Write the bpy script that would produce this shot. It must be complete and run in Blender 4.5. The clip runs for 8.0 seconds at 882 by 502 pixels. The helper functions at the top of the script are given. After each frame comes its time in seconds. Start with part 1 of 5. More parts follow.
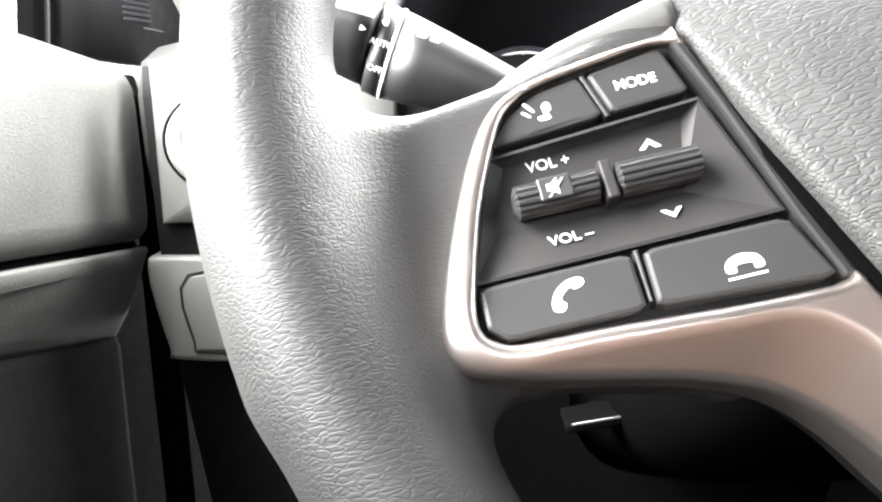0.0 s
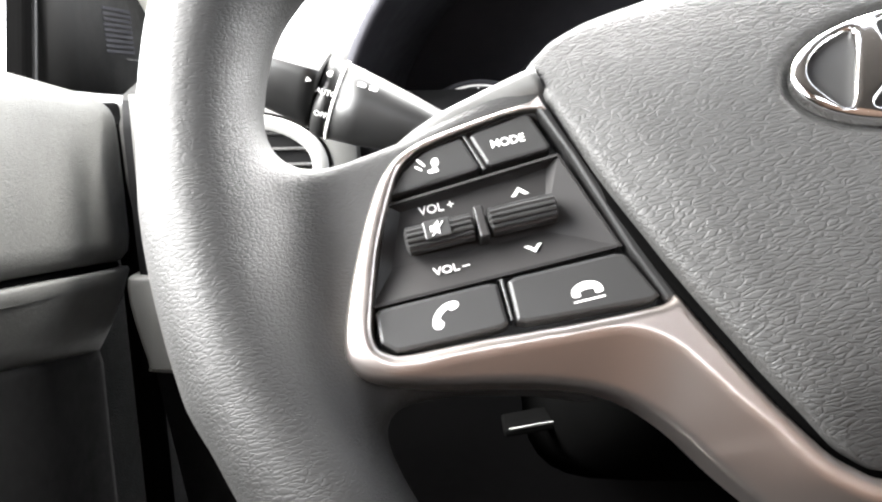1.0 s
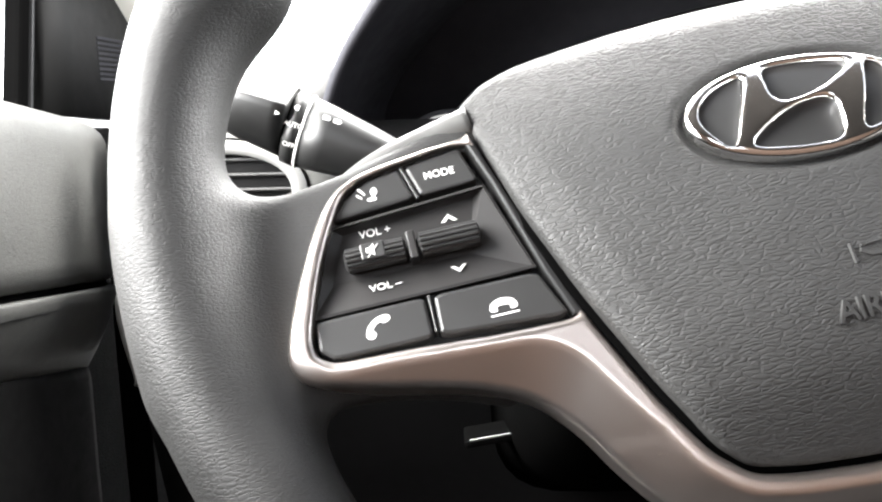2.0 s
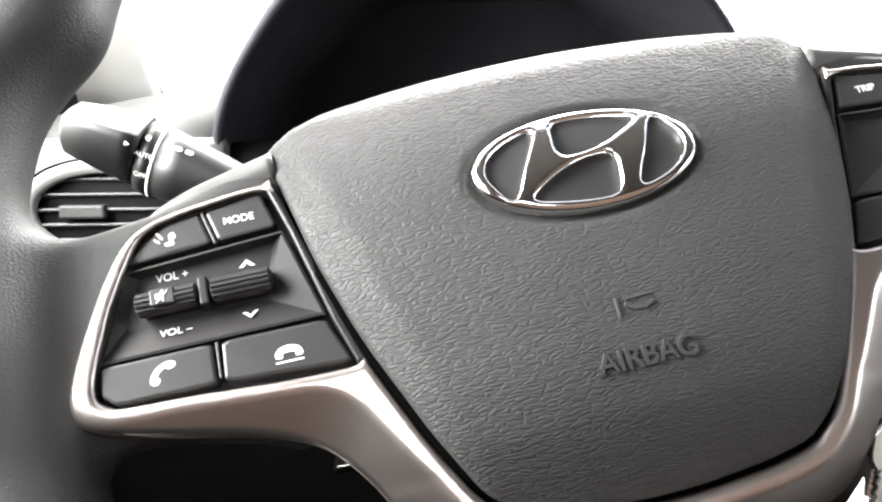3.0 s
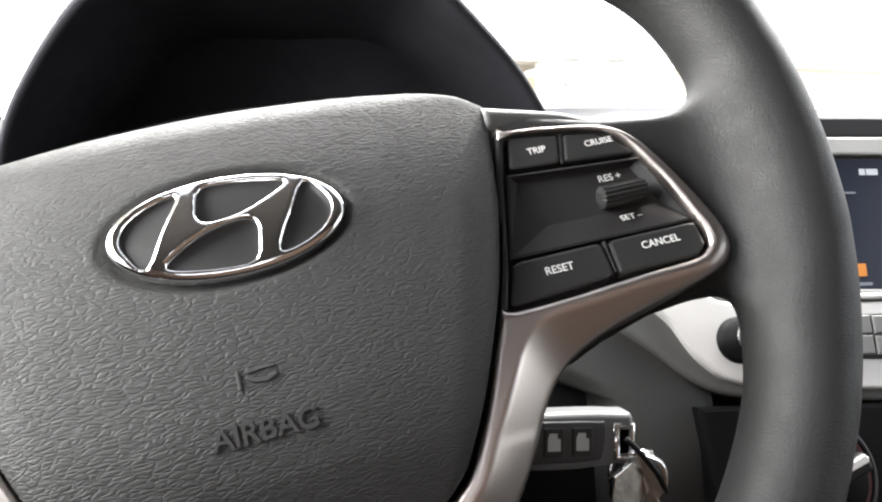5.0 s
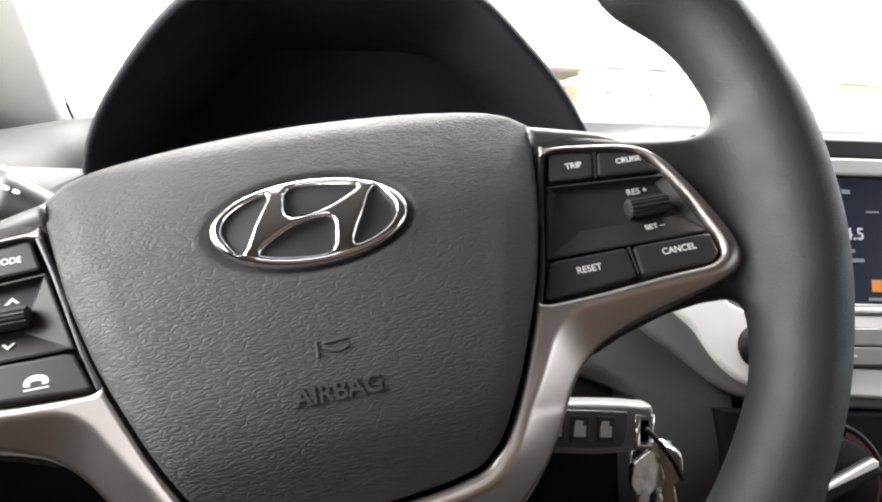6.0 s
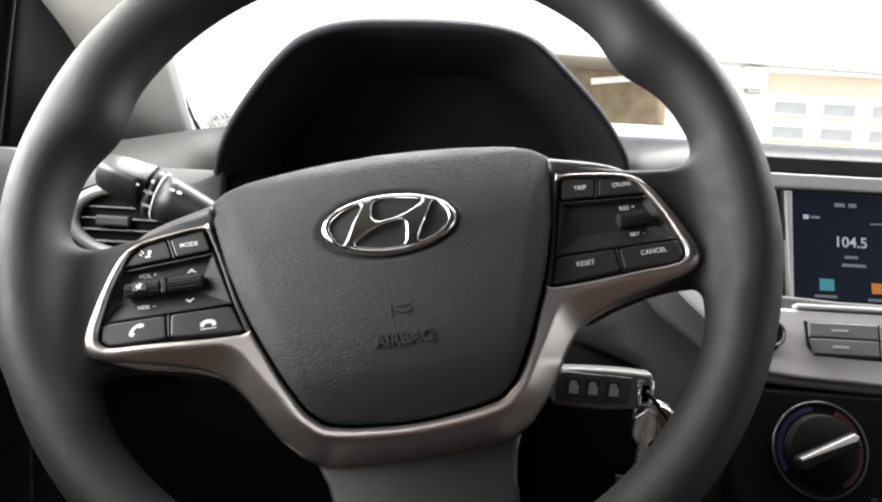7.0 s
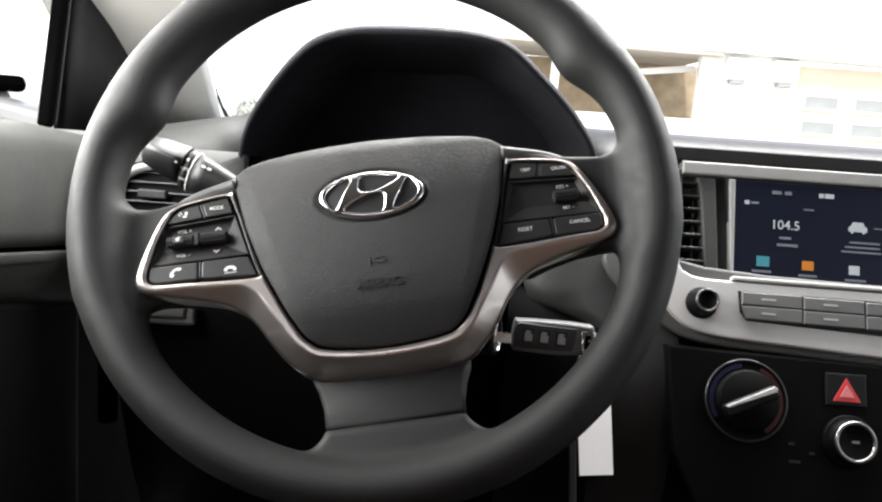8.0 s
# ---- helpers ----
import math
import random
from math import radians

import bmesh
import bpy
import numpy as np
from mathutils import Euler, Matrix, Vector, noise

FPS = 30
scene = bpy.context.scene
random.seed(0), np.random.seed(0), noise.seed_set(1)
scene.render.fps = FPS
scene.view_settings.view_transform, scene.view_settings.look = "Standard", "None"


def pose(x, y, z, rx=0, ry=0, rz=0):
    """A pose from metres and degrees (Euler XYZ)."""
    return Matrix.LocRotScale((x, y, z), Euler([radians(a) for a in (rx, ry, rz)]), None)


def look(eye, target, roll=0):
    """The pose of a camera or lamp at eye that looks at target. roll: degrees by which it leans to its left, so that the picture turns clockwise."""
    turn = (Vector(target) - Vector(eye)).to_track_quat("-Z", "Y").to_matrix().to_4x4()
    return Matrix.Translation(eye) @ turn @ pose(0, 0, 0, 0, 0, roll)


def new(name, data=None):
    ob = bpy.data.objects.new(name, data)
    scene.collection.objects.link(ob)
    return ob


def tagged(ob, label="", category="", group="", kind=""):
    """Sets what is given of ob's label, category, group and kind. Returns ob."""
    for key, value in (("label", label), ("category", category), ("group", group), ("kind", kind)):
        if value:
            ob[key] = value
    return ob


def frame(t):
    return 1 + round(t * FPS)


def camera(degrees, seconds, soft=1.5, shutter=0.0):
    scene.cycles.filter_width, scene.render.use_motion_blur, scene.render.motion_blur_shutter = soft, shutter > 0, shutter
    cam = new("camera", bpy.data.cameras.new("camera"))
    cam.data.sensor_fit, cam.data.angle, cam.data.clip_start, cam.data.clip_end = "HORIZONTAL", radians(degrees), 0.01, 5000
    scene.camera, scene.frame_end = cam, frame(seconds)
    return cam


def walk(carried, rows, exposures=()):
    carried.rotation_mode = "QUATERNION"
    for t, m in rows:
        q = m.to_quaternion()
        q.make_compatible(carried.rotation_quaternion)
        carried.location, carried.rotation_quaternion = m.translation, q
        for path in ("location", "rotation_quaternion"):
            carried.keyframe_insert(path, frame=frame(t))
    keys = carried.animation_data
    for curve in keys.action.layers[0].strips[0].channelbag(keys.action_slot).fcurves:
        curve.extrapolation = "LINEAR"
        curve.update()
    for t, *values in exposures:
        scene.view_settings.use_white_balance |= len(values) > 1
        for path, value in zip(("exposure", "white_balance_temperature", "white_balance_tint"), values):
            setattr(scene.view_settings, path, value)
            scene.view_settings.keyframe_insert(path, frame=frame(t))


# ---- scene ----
cam = camera(59.3, 8.0, soft=2.2)
ROWS = [
    (0, -0.1296, -0.1619, 0.9385, 77.03, 1.77, 0.79),
    (0.5, -0.1199, -0.1796, 0.9454, 77.53, 1.72, 0.56),
    (1, -0.1086, -0.1946, 0.9491, 78.00, 1.86, 0.20),
    (2.5, -0.0741, -0.2212, 0.9579, 80.02, 1.03, -0.12),
    (3, -0.0458, -0.2203, 0.9639, 79.97, 0.31, -2.33),
    (3.5, -0.0183, -0.2177, 0.9635, 80.93, -0.42, -6.26),
    (4, 0.0102, -0.2152, 0.9687, 81.47, 0.10, -8.56),
    (5.5, 0.0294, -0.2328, 0.9768, 81.36, -0.88, -7.09),
    (6, 0.0197, -0.2578, 0.9795, 81.59, -1.98, -5.21),
    (6.5, 0.0201, -0.3113, 0.9901, 82.57, -2.10, -2.87),
    (7, 0.0296, -0.3655, 0.9980, 80.70, -2.97, 1.05),
    (7.5, 0.0423, -0.4190, 1.0048, 80.14, -3.74, 3.00),
    (8, 0.0631, -0.4654, 1.0026, 79.79, -3.93, 3.01),
]
EXPOSURES = [(0.0, 3.64), (0.5, 3.34), (1.0, 3.12), (2.5, 2.8), (3.0, 2.72), (3.5, 2.38), (4.0, 2.18), (5.5, 2.08), (6.5, 1.62), (7.0, 1.27), (8.0, 1.4)]
walk(cam, [(row[0], pose(*row[1:])) for row in ROWS], EXPOSURES)

# ---- light ----
world = bpy.data.worlds.new("sky")
scene.world = world
world.use_nodes = True
wn = world.node_tree
sky = wn.nodes.new("ShaderNodeTexSky")
sky.sky_type = "NISHITA"
sky.sun_disc = False
sky.sun_elevation, sky.sun_rotation = radians(52), radians(-166)
sky.air_density, sky.dust_density = 1.0, 0.8
haze = wn.nodes.new("ShaderNodeHueSaturation")
haze.inputs["Saturation"].default_value = 0.25
wn.links.new(sky.outputs["Color"], haze.inputs["Color"])
wn.links.new(haze.outputs["Color"], wn.nodes["Background"].inputs["Color"])
wn.nodes["Background"].inputs["Strength"].default_value = 0.18
sun_data = bpy.data.lights.new("sun", "SUN")
sun_data.energy, sun_data.angle, sun_data.color = 1.3, radians(6), (1, 0.97, 0.93)
sun = new("sun", sun_data)
sun.matrix_world = look((-1.5, -6, 8), (0, 0, 0))


def window_light(name, eye, target, wide, high, watts):
    """Sky light in the opening of a window."""
    data = bpy.data.lights.new(name, "AREA")
    data.shape, data.size, data.size_y, data.energy = "RECTANGLE", wide, high, watts
    data.color = (1, 0.985, 0.955)
    ob = new(name, data)
    ob.matrix_world = look(eye, target)


window_light("side_window_light", (-0.42, 0.0, 1.15), (0.3, -0.05, 0.93), 0.5, 0.3, 3.9)
window_light("windscreen_light", (0.2, 0.33, 1.35), (0.2, -0.2, 0.95), 1.0, 0.26, 9.0)


# ---- materials ----
def ramp(nt, fac, stops):
    node = nt.nodes.new("ShaderNodeValToRGB")
    node.color_ramp.elements[0].position, node.color_ramp.elements[1].position = stops[0][0], stops[1][0]
    node.color_ramp.elements[0].color, node.color_ramp.elements[1].color = (*stops[0][1], 1), (*stops[1][1], 1)
    nt.links.new(fac, node.inputs["Fac"])
    return node.outputs["Color"]


def surface(name, color, rough=0.5, metal=0.0, grain=0.0, size=600.0, vary=0.12, coat=0.0, stretch=(1, 1, 1), stain=18.0, cells=False, spec=0.5, wrinkled=False, warp=0.6, crease=0.3):
    """A paint, plastic or metal: grain is the relief in metres, size its pieces per metre, vary the change of tone."""
    m = bpy.data.materials.new(name)
    m.use_nodes = True
    nt = m.node_tree
    bsdf = nt.nodes["Principled BSDF"]
    coord = nt.nodes.new("ShaderNodeTexCoord")
    place = nt.nodes.new("ShaderNodeMapping")
    place.inputs["Scale"].default_value = stretch
    nt.links.new(coord.outputs["Object"], place.inputs["Vector"])
    big = nt.nodes.new("ShaderNodeTexNoise")
    big.inputs["Scale"].default_value, big.inputs["Detail"].default_value = stain, 5
    nt.links.new(coord.outputs["Object"], big.inputs["Vector"])
    dark, light = tuple(c * (1 - vary) for c in color), tuple(min(1, c * (1 + vary)) for c in color)
    nt.links.new(ramp(nt, big.outputs["Fac"], [(0.3, dark), (0.7, light)]), bsdf.inputs["Base Color"])
    bsdf.inputs["Metallic"].default_value = metal
    bsdf.inputs["Specular IOR Level"].default_value = spec
    bsdf.inputs["Coat Weight"].default_value = coat
    bsdf.inputs["Coat Roughness"].default_value = 0.08
    fine = nt.nodes.new("ShaderNodeTexNoise")
    fine.inputs["Scale"].default_value, fine.inputs["Detail"].default_value = stain * 6, 4
    nt.links.new(coord.outputs["Object"], fine.inputs["Vector"])
    rr = nt.nodes.new("ShaderNodeMapRange")
    rr.inputs["To Min"].default_value, rr.inputs["To Max"].default_value = max(0, rough * 0.8), min(1, rough * 1.2)
    nt.links.new(fine.outputs["Fac"], rr.inputs["Value"])
    nt.links.new(rr.outputs["Result"], bsdf.inputs["Roughness"])
    if grain:
        bump = nt.nodes.new("ShaderNodeBump")
        bump.inputs["Distance"].default_value = grain
        bump.inputs["Strength"].default_value = 1.0
        if cells:
            wob = nt.nodes.new("ShaderNodeTexNoise")
            wob.inputs["Scale"].default_value, wob.inputs["Detail"].default_value = size * 0.6, 2
            nt.links.new(place.outputs["Vector"], wob.inputs["Vector"])
            mix = nt.nodes.new("ShaderNodeVectorMath")
            mix.operation = "MULTIPLY_ADD"
            mix.inputs[1].default_value = (warp / size,) * 3
            nt.links.new(wob.outputs["Color"], mix.inputs[0])
            nt.links.new(place.outputs["Vector"], mix.inputs[2])
            vor = nt.nodes.new("ShaderNodeTexVoronoi")
            vor.feature = "DISTANCE_TO_EDGE"
            vor.inputs["Scale"].default_value = size
            nt.links.new(mix.outputs["Vector"], vor.inputs["Vector"])
            lift = nt.nodes.new("ShaderNodeMapRange")
            lift.interpolation_type = "SMOOTHSTEP"
            lift.inputs["From Max"].default_value = crease
            nt.links.new(vor.outputs["Distance"], lift.inputs["Value"])
            nt.links.new(lift.outputs["Result"], bump.inputs["Height"])
        else:
            tex = nt.nodes.new("ShaderNodeTexNoise")
            tex.inputs["Scale"].default_value, tex.inputs["Detail"].default_value = size, 1.5 if wrinkled else 4
            nt.links.new(place.outputs["Vector"], tex.inputs["Vector"])
            height = tex.outputs["Fac"]
            if wrinkled:
                mid, size_ = nt.nodes.new("ShaderNodeMath"), nt.nodes.new("ShaderNodeMath")
                mid.operation, size_.operation = "SUBTRACT", "ABSOLUTE"
                mid.inputs[1].default_value = 0.5
                fold = nt.nodes.new("ShaderNodeMapRange")
                fold.interpolation_type = "SMOOTHSTEP"
                fold.inputs["From Max"].default_value = 0.12
                nt.links.new(height, mid.inputs[0])
                nt.links.new(mid.outputs["Value"], size_.inputs[0])
                nt.links.new(size_.outputs["Value"], fold.inputs["Value"])
                height = fold.outputs["Result"]
            nt.links.new(height, bump.inputs["Height"])
        nt.links.new(bump.outputs["Normal"], bsdf.inputs["Normal"])
    return m


def glow(name, color, strength):
    m = bpy.data.materials.new(name)
    m.use_nodes = True
    b = m.node_tree.nodes["Principled BSDF"]
    b.inputs["Base Color"].default_value = (*(0.3 * c for c in color), 1)
    b.inputs["Emission Color"].default_value = (*color, 1)
    b.inputs["Emission Strength"].default_value = strength
    b.inputs["Roughness"].default_value = 0.3
    return m


LEATHER = surface("grey_leather", (0.016, 0.016, 0.0158), 0.6, grain=0.00005, size=950, cells=True, warp=1.6, crease=0.2, stretch=(0.36, 1.1, 1), vary=0.1, spec=0.5)
COVER = surface("airbag_grain", (0.040, 0.040, 0.0394), 0.6, grain=0.00012, size=800, cells=True, warp=1.6, crease=0.2, stretch=(0.36, 1.15, 1), vary=0.1, spec=0.45)
EMBOSS = surface("smooth_cover", (0.04, 0.04, 0.0394), 0.6, vary=0.05)
SATIN = surface("satin_silver", (0.66, 0.6, 0.565), 0.33, metal=1.0, vary=0.03, stain=2.5)
DARKSATIN = surface("dark_satin_bar", (0.02, 0.02, 0.02), 0.35, metal=0.2, vary=0.08)
KEYMETAL = surface("key_metal", (0.9, 0.89, 0.87), 0.25, metal=1.0, grain=0.0004, size=90, vary=0.08)
STRIP = surface("smooth_strip", (0.07, 0.07, 0.068), 0.45, grain=0.00004, size=1800, vary=0.08)
STALKBLACK = surface("stalk_black", (0.008, 0.008, 0.008), 0.42, grain=0.00001, size=2000, vary=0.12, spec=0.7)
CHROME = surface("chrome", (0.88, 0.87, 0.86), 0.09, metal=1.0, vary=0.03)
BLACK = surface("black_plastic", (0.0065, 0.0065, 0.007), 0.45, grain=0.00006, size=1500, vary=0.2, spec=0.35)
BUTTON = surface("button_plastic", (0.028, 0.028, 0.028), 0.38, grain=0.00003, size=2200, vary=0.12)
GLOSS = surface("gloss_black", (0.026, 0.025, 0.025), 0.42, vary=0.15, spec=0.25)
WHITE = surface("white_print", (0.8, 0.8, 0.78), 0.5, vary=0.02)
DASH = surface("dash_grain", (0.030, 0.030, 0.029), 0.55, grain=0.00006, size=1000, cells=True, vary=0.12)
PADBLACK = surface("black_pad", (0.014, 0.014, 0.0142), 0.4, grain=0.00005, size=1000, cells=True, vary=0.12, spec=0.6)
WINGGREY = surface("wing_grey", (0.034, 0.034, 0.0335), 0.5, grain=0.00006, size=1000, cells=True, vary=0.12, spec=0.3)
# dash plastic taken near black to hold the shade of the footwell
DASHSHADE = surface("shaded_dash_grain", (0.0045, 0.0045, 0.0048), 0.6, grain=0.00006, size=1000, cells=True, vary=0.15, spec=0.1)
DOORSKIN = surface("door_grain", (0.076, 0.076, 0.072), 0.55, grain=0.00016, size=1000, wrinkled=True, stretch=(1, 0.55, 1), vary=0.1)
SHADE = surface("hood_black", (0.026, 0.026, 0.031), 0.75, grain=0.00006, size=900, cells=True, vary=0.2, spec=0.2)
PANELSILVER = surface("panel_silver", (0.62, 0.61, 0.6), 0.34, metal=0.25, grain=0.00002, size=2000, vary=0.04)
PILLAR = surface("pillar_trim", (0.78, 0.76, 0.70), 0.7, grain=0.0002, size=900, vary=0.05)
PITCH = surface("pitch_black", (0.004, 0.004, 0.0045), 0.5, grain=0.00005, size=1500, vary=0.2, spec=0.08)
# black without gloss: joints and seals, also parts coloured dark for shade
SEAMSHADE = surface("seam_and_shade_black", (0.002, 0.002, 0.002), 0.9, vary=0.1, spec=0.0)
DULLSILVER = surface("dull_silver", (0.4, 0.395, 0.385), 0.38, metal=0.5, grain=0.00002, size=2000, vary=0.06)
RUBBER = surface("rubber", (0.008, 0.008, 0.008), 0.6, vary=0.15, spec=0.15)
# brown of the unseen rear walls, there to tint reflections in the trim
REARBROWN = surface("brown_reflected_fabric", (0.06, 0.04, 0.03), 0.9, grain=0.0005, size=700, vary=0.15, spec=0.2)
# lining colour lowered to put a dark reflection into badge and trim
FABRIC = surface("darkened_headliner", (0.012, 0.0096, 0.008), 0.95, grain=0.0004, size=900, vary=0.08)
CARPET = surface("carpet", (0.012, 0.012, 0.0125), 0.95, grain=0.002, size=500, vary=0.25, spec=0.1)
RINGGREY = surface("ring_grey", (0.16, 0.16, 0.158), 0.35, metal=0.9, vary=0.08)
RINGSILVER = surface("ring_silver", (0.5, 0.49, 0.48), 0.3, metal=1.0, vary=0.1)
RED = surface("red_print", (0.045, 0.004, 0.004), 0.5, vary=0.1)
BLUE = surface("blue_print", (0.006, 0.01, 0.045), 0.5, vary=0.1)
PAPER = surface("paper", (0.9, 0.88, 0.88), 0.7, vary=0.03)


# ---- shape helpers ----
def mesh_of(name, verts, faces, smooth=True):
    me = bpy.data.meshes.new(name)
    me.from_pydata([tuple(map(float, v)) for v in verts], [], [tuple(map(int, f)) for f in faces])
    me.validate()
    if smooth:
        me.shade_smooth()
    return me


def from_bm(name, bm, smooth=False):
    bmesh.ops.recalc_face_normals(bm, faces=bm.faces)
    me = bpy.data.meshes.new(name)
    bm.to_mesh(me)
    bm.free()
    if smooth:
        me.shade_smooth()
    return me


def part(name, me, material, parent=None, label="", m=None):
    ob = new(name, me)
    if not me.materials:
        me.materials.append(material)
    if parent:
        ob.parent = parent
    if m is not None:
        ob.matrix_basis = m
    if label:
        tagged(ob, label)
    return ob


def thing(name, label, category, m=None, kind="", group=""):
    ob = new(name)
    ob.empty_display_size = 0.02
    if m is not None:
        ob.matrix_basis = m
    return tagged(ob, label, category, group, kind)


def curve(points, n=6, closed=True):
    """A smooth line through the points."""
    p = [Vector(q) for q in points]
    out, last = [], len(p) if closed else len(p) - 1
    for i in range(last):
        a, b, c, d = (p[(i + k) % len(p)] if closed else p[min(max(i + k, 0), len(p) - 1)] for k in (-1, 0, 1, 2))
        for j in range(n):
            t = j / n
            out.append(0.5 * (2 * b + (c - a) * t + (2 * a - 5 * b + 4 * c - d) * t * t + (3 * b - a - 3 * c + d) * t**3))
    if not closed:
        out.append(p[-1])
    return [tuple(q) for q in out]


def inset(poly, d):
    """The polygon moved inwards by d (anticlockwise points)."""
    out, n = [], len(poly)
    for i in range(n):
        a, b, c = (Vector(poly[(i + k) % n][:2]) for k in (-1, 0, 1))
        e, f = (b - a).normalized(), (c - b).normalized()
        n1, n2 = Vector((-e.y, e.x)), Vector((-f.y, f.x))
        k = n1 + n2
        k = k / max(k.length_squared / 2, 0.35)
        out.append(tuple(b + k * d))
    return out


def prism(name, poly, z0, z1, bevel=0.0005, smooth=False, steps=2):
    """A plate of that outline with a rounded front edge."""
    area = sum(a[0] * b[1] - b[0] * a[1] for a, b in zip(poly, poly[1:] + poly[:1]))
    if area < 0:
        poly = poly[::-1]
    rings = [(poly, z0)]
    for k in range(steps + 1):
        a = math.pi / 2 * k / steps
        rings.append((inset(poly, bevel * (1 - math.cos(a))), z1 - bevel * (1 - math.sin(a))))
    bm = bmesh.new()
    vs = [[bm.verts.new((p[0], p[1], z)) for p in ring] for ring, z in rings]
    n = len(poly)
    for r in range(len(vs) - 1):
        for i in range(n):
            bm.faces.new((vs[r][i], vs[r][(i + 1) % n], vs[r + 1][(i + 1) % n], vs[r + 1][i]))
    bm.faces.new(vs[-1])
    bm.faces.new(vs[0][::-1])
    return from_bm(name, bm, smooth)


def rbox(name, sx, sy, sz, bevel=0.002, segments=2):
    bm = bmesh.new()
    bmesh.ops.create_cube(bm, size=1)
    bmesh.ops.scale(bm, vec=(sx, sy, sz), verts=bm.verts)
    if bevel:
        bmesh.ops.bevel(bm, geom=bm.edges[:], offset=bevel, segments=segments, profile=0.5, affect="EDGES")
    return from_bm(name, bm)


def lathe(name, profile, n=40, smooth=True):
    """Turned round the local z axis; profile of (radius, z)."""
    verts, faces = [], []
    for r, z in profile:
        for i in range(n):
            a = 2 * math.pi * i / n
            verts.append((r * math.cos(a), r * math.sin(a), z))
    for k in range(len(profile) - 1):
        for i in range(n):
            j = (i + 1) % n
            faces.append((k * n + i, k * n + j, (k + 1) * n + j, (k + 1) * n + i))
    faces.append(tuple(range((len(profile) - 1) * n, len(profile) * n)))
    faces.append(tuple(range(n))[::-1])
    return mesh_of(name, verts, faces, smooth)


def tube(name, path, radius, n=10, closed=False, flat=1.0):
    """A round bar along a path; radius may be a list."""
    p = [Vector(q) for q in path]
    rs = radius if isinstance(radius, (list, tuple)) else [radius] * len(p)
    verts, faces, up = [], [], Vector((0.0, 0.31, 0.95))
    for i, q in enumerate(p):
        a, b = (p[i - 1], p[(i + 1) % len(p)]) if closed else (p[max(i - 1, 0)], p[min(i + 1, len(p) - 1)])
        t = (b - a).normalized()
        s = t.cross(up)
        if s.length < 0.05:
            s = t.cross(Vector((1, 0.2, 0)))
        s.normalize()
        u = s.cross(t)
        for k in range(n):
            ang = 2 * math.pi * k / n
            verts.append(q + rs[i] * (math.cos(ang) * s + flat * math.sin(ang) * u))
    m = len(p)
    for i in range(m if closed else m - 1):
        for k in range(n):
            j, l = (i + 1) % m, (k + 1) % n
            faces.append((i * n + k, i * n + l, j * n + l, j * n + k))
    if not closed:
        faces.append(tuple(range(n))[::-1])
        faces.append(tuple(range((m - 1) * n, m * n)))
    return mesh_of(name, verts, faces)


def loft(name, rings, closed=True, caps=True, smooth=True):
    """Rings of equal counts joined one after another."""
    n = len(rings[0])
    verts, faces = [q for r in rings for q in r], []
    for i in range(len(rings) - 1):
        for k in range(n if closed else n - 1):
            l = (k + 1) % n
            faces.append((i * n + k, i * n + l, (i + 1) * n + l, (i + 1) * n + k))
    if caps and closed:
        faces.append(tuple(range(n))[::-1])
        faces.append(tuple(range((len(rings) - 1) * n, len(rings) * n)))
    return mesh_of(name, verts, faces, smooth)


def solid_sheet(name, grid, thick, smooth=True):
    """A sheet given as rows of points, thickened against its normals."""
    a = np.array(grid, float)
    du, dv = np.gradient(a, axis=0), np.gradient(a, axis=1)
    nrm = np.cross(du, dv)
    nrm /= np.linalg.norm(nrm, axis=2, keepdims=True) + 1e-12
    b = a - nrm * thick
    r, c = a.shape[:2]
    verts = np.concatenate([a.reshape(-1, 3), b.reshape(-1, 3)])
    faces, off = [], r * c
    for i in range(r - 1):
        for j in range(c - 1):
            q = (i * c + j, (i + 1) * c + j, (i + 1) * c + j + 1, i * c + j + 1)
            faces += [q, tuple(off + k for k in q[::-1])]
    edge = [(0, j) for j in range(c)] + [(i, c - 1) for i in range(1, r)] + [(r - 1, j) for j in range(c - 2, -1, -1)] + [(i, 0) for i in range(r - 2, 0, -1)]
    ids = [i * c + j for i, j in edge]
    for k, g in enumerate(ids):
        h = ids[(k + 1) % len(ids)]
        faces.append((g, h, off + h, off + g))
    return mesh_of(name, verts, faces, smooth)


def poly_distance(x, y, poly):
    """The signed distance to a polygon, below zero inside."""
    p = np.array([q[:2] for q in poly], float)
    best, sign = np.full(np.broadcast(x, y).shape, 1e9), np.ones(np.broadcast(x, y).shape)
    for a, b in zip(p, np.roll(p, -1, 0)):
        e, wx, wy = b - a, x - a[0], y - a[1]
        t = np.clip((wx * e[0] + wy * e[1]) / (e @ e + 1e-18), 0, 1)
        best = np.minimum(best, (wx - t * e[0]) ** 2 + (wy - t * e[1]) ** 2)
        c1, c2, c3 = y >= a[1], y < b[1], e[0] * wy > e[1] * wx
        sign = np.where((c1 & c2 & c3) | (~c1 & ~c2 & ~c3), -sign, sign)
    return sign * np.sqrt(best)


def melt(a, b, k):
    """The union of two distances, filleted over k."""
    h = np.clip(0.5 + 0.5 * (b - a) / k, 0, 1)
    return b * (1 - h) + a * h - k * h * (1 - h)


def rounded(d, top, bottom, z, r):
    """A plate with 2D distance d between two heights, its edges rounded by r."""
    dx, dz = d + r, np.maximum(z - top, bottom - z) + r
    return np.minimum(np.maximum(dx, dz), 0) + np.hypot(np.maximum(dx, 0), np.maximum(dz, 0)) - r


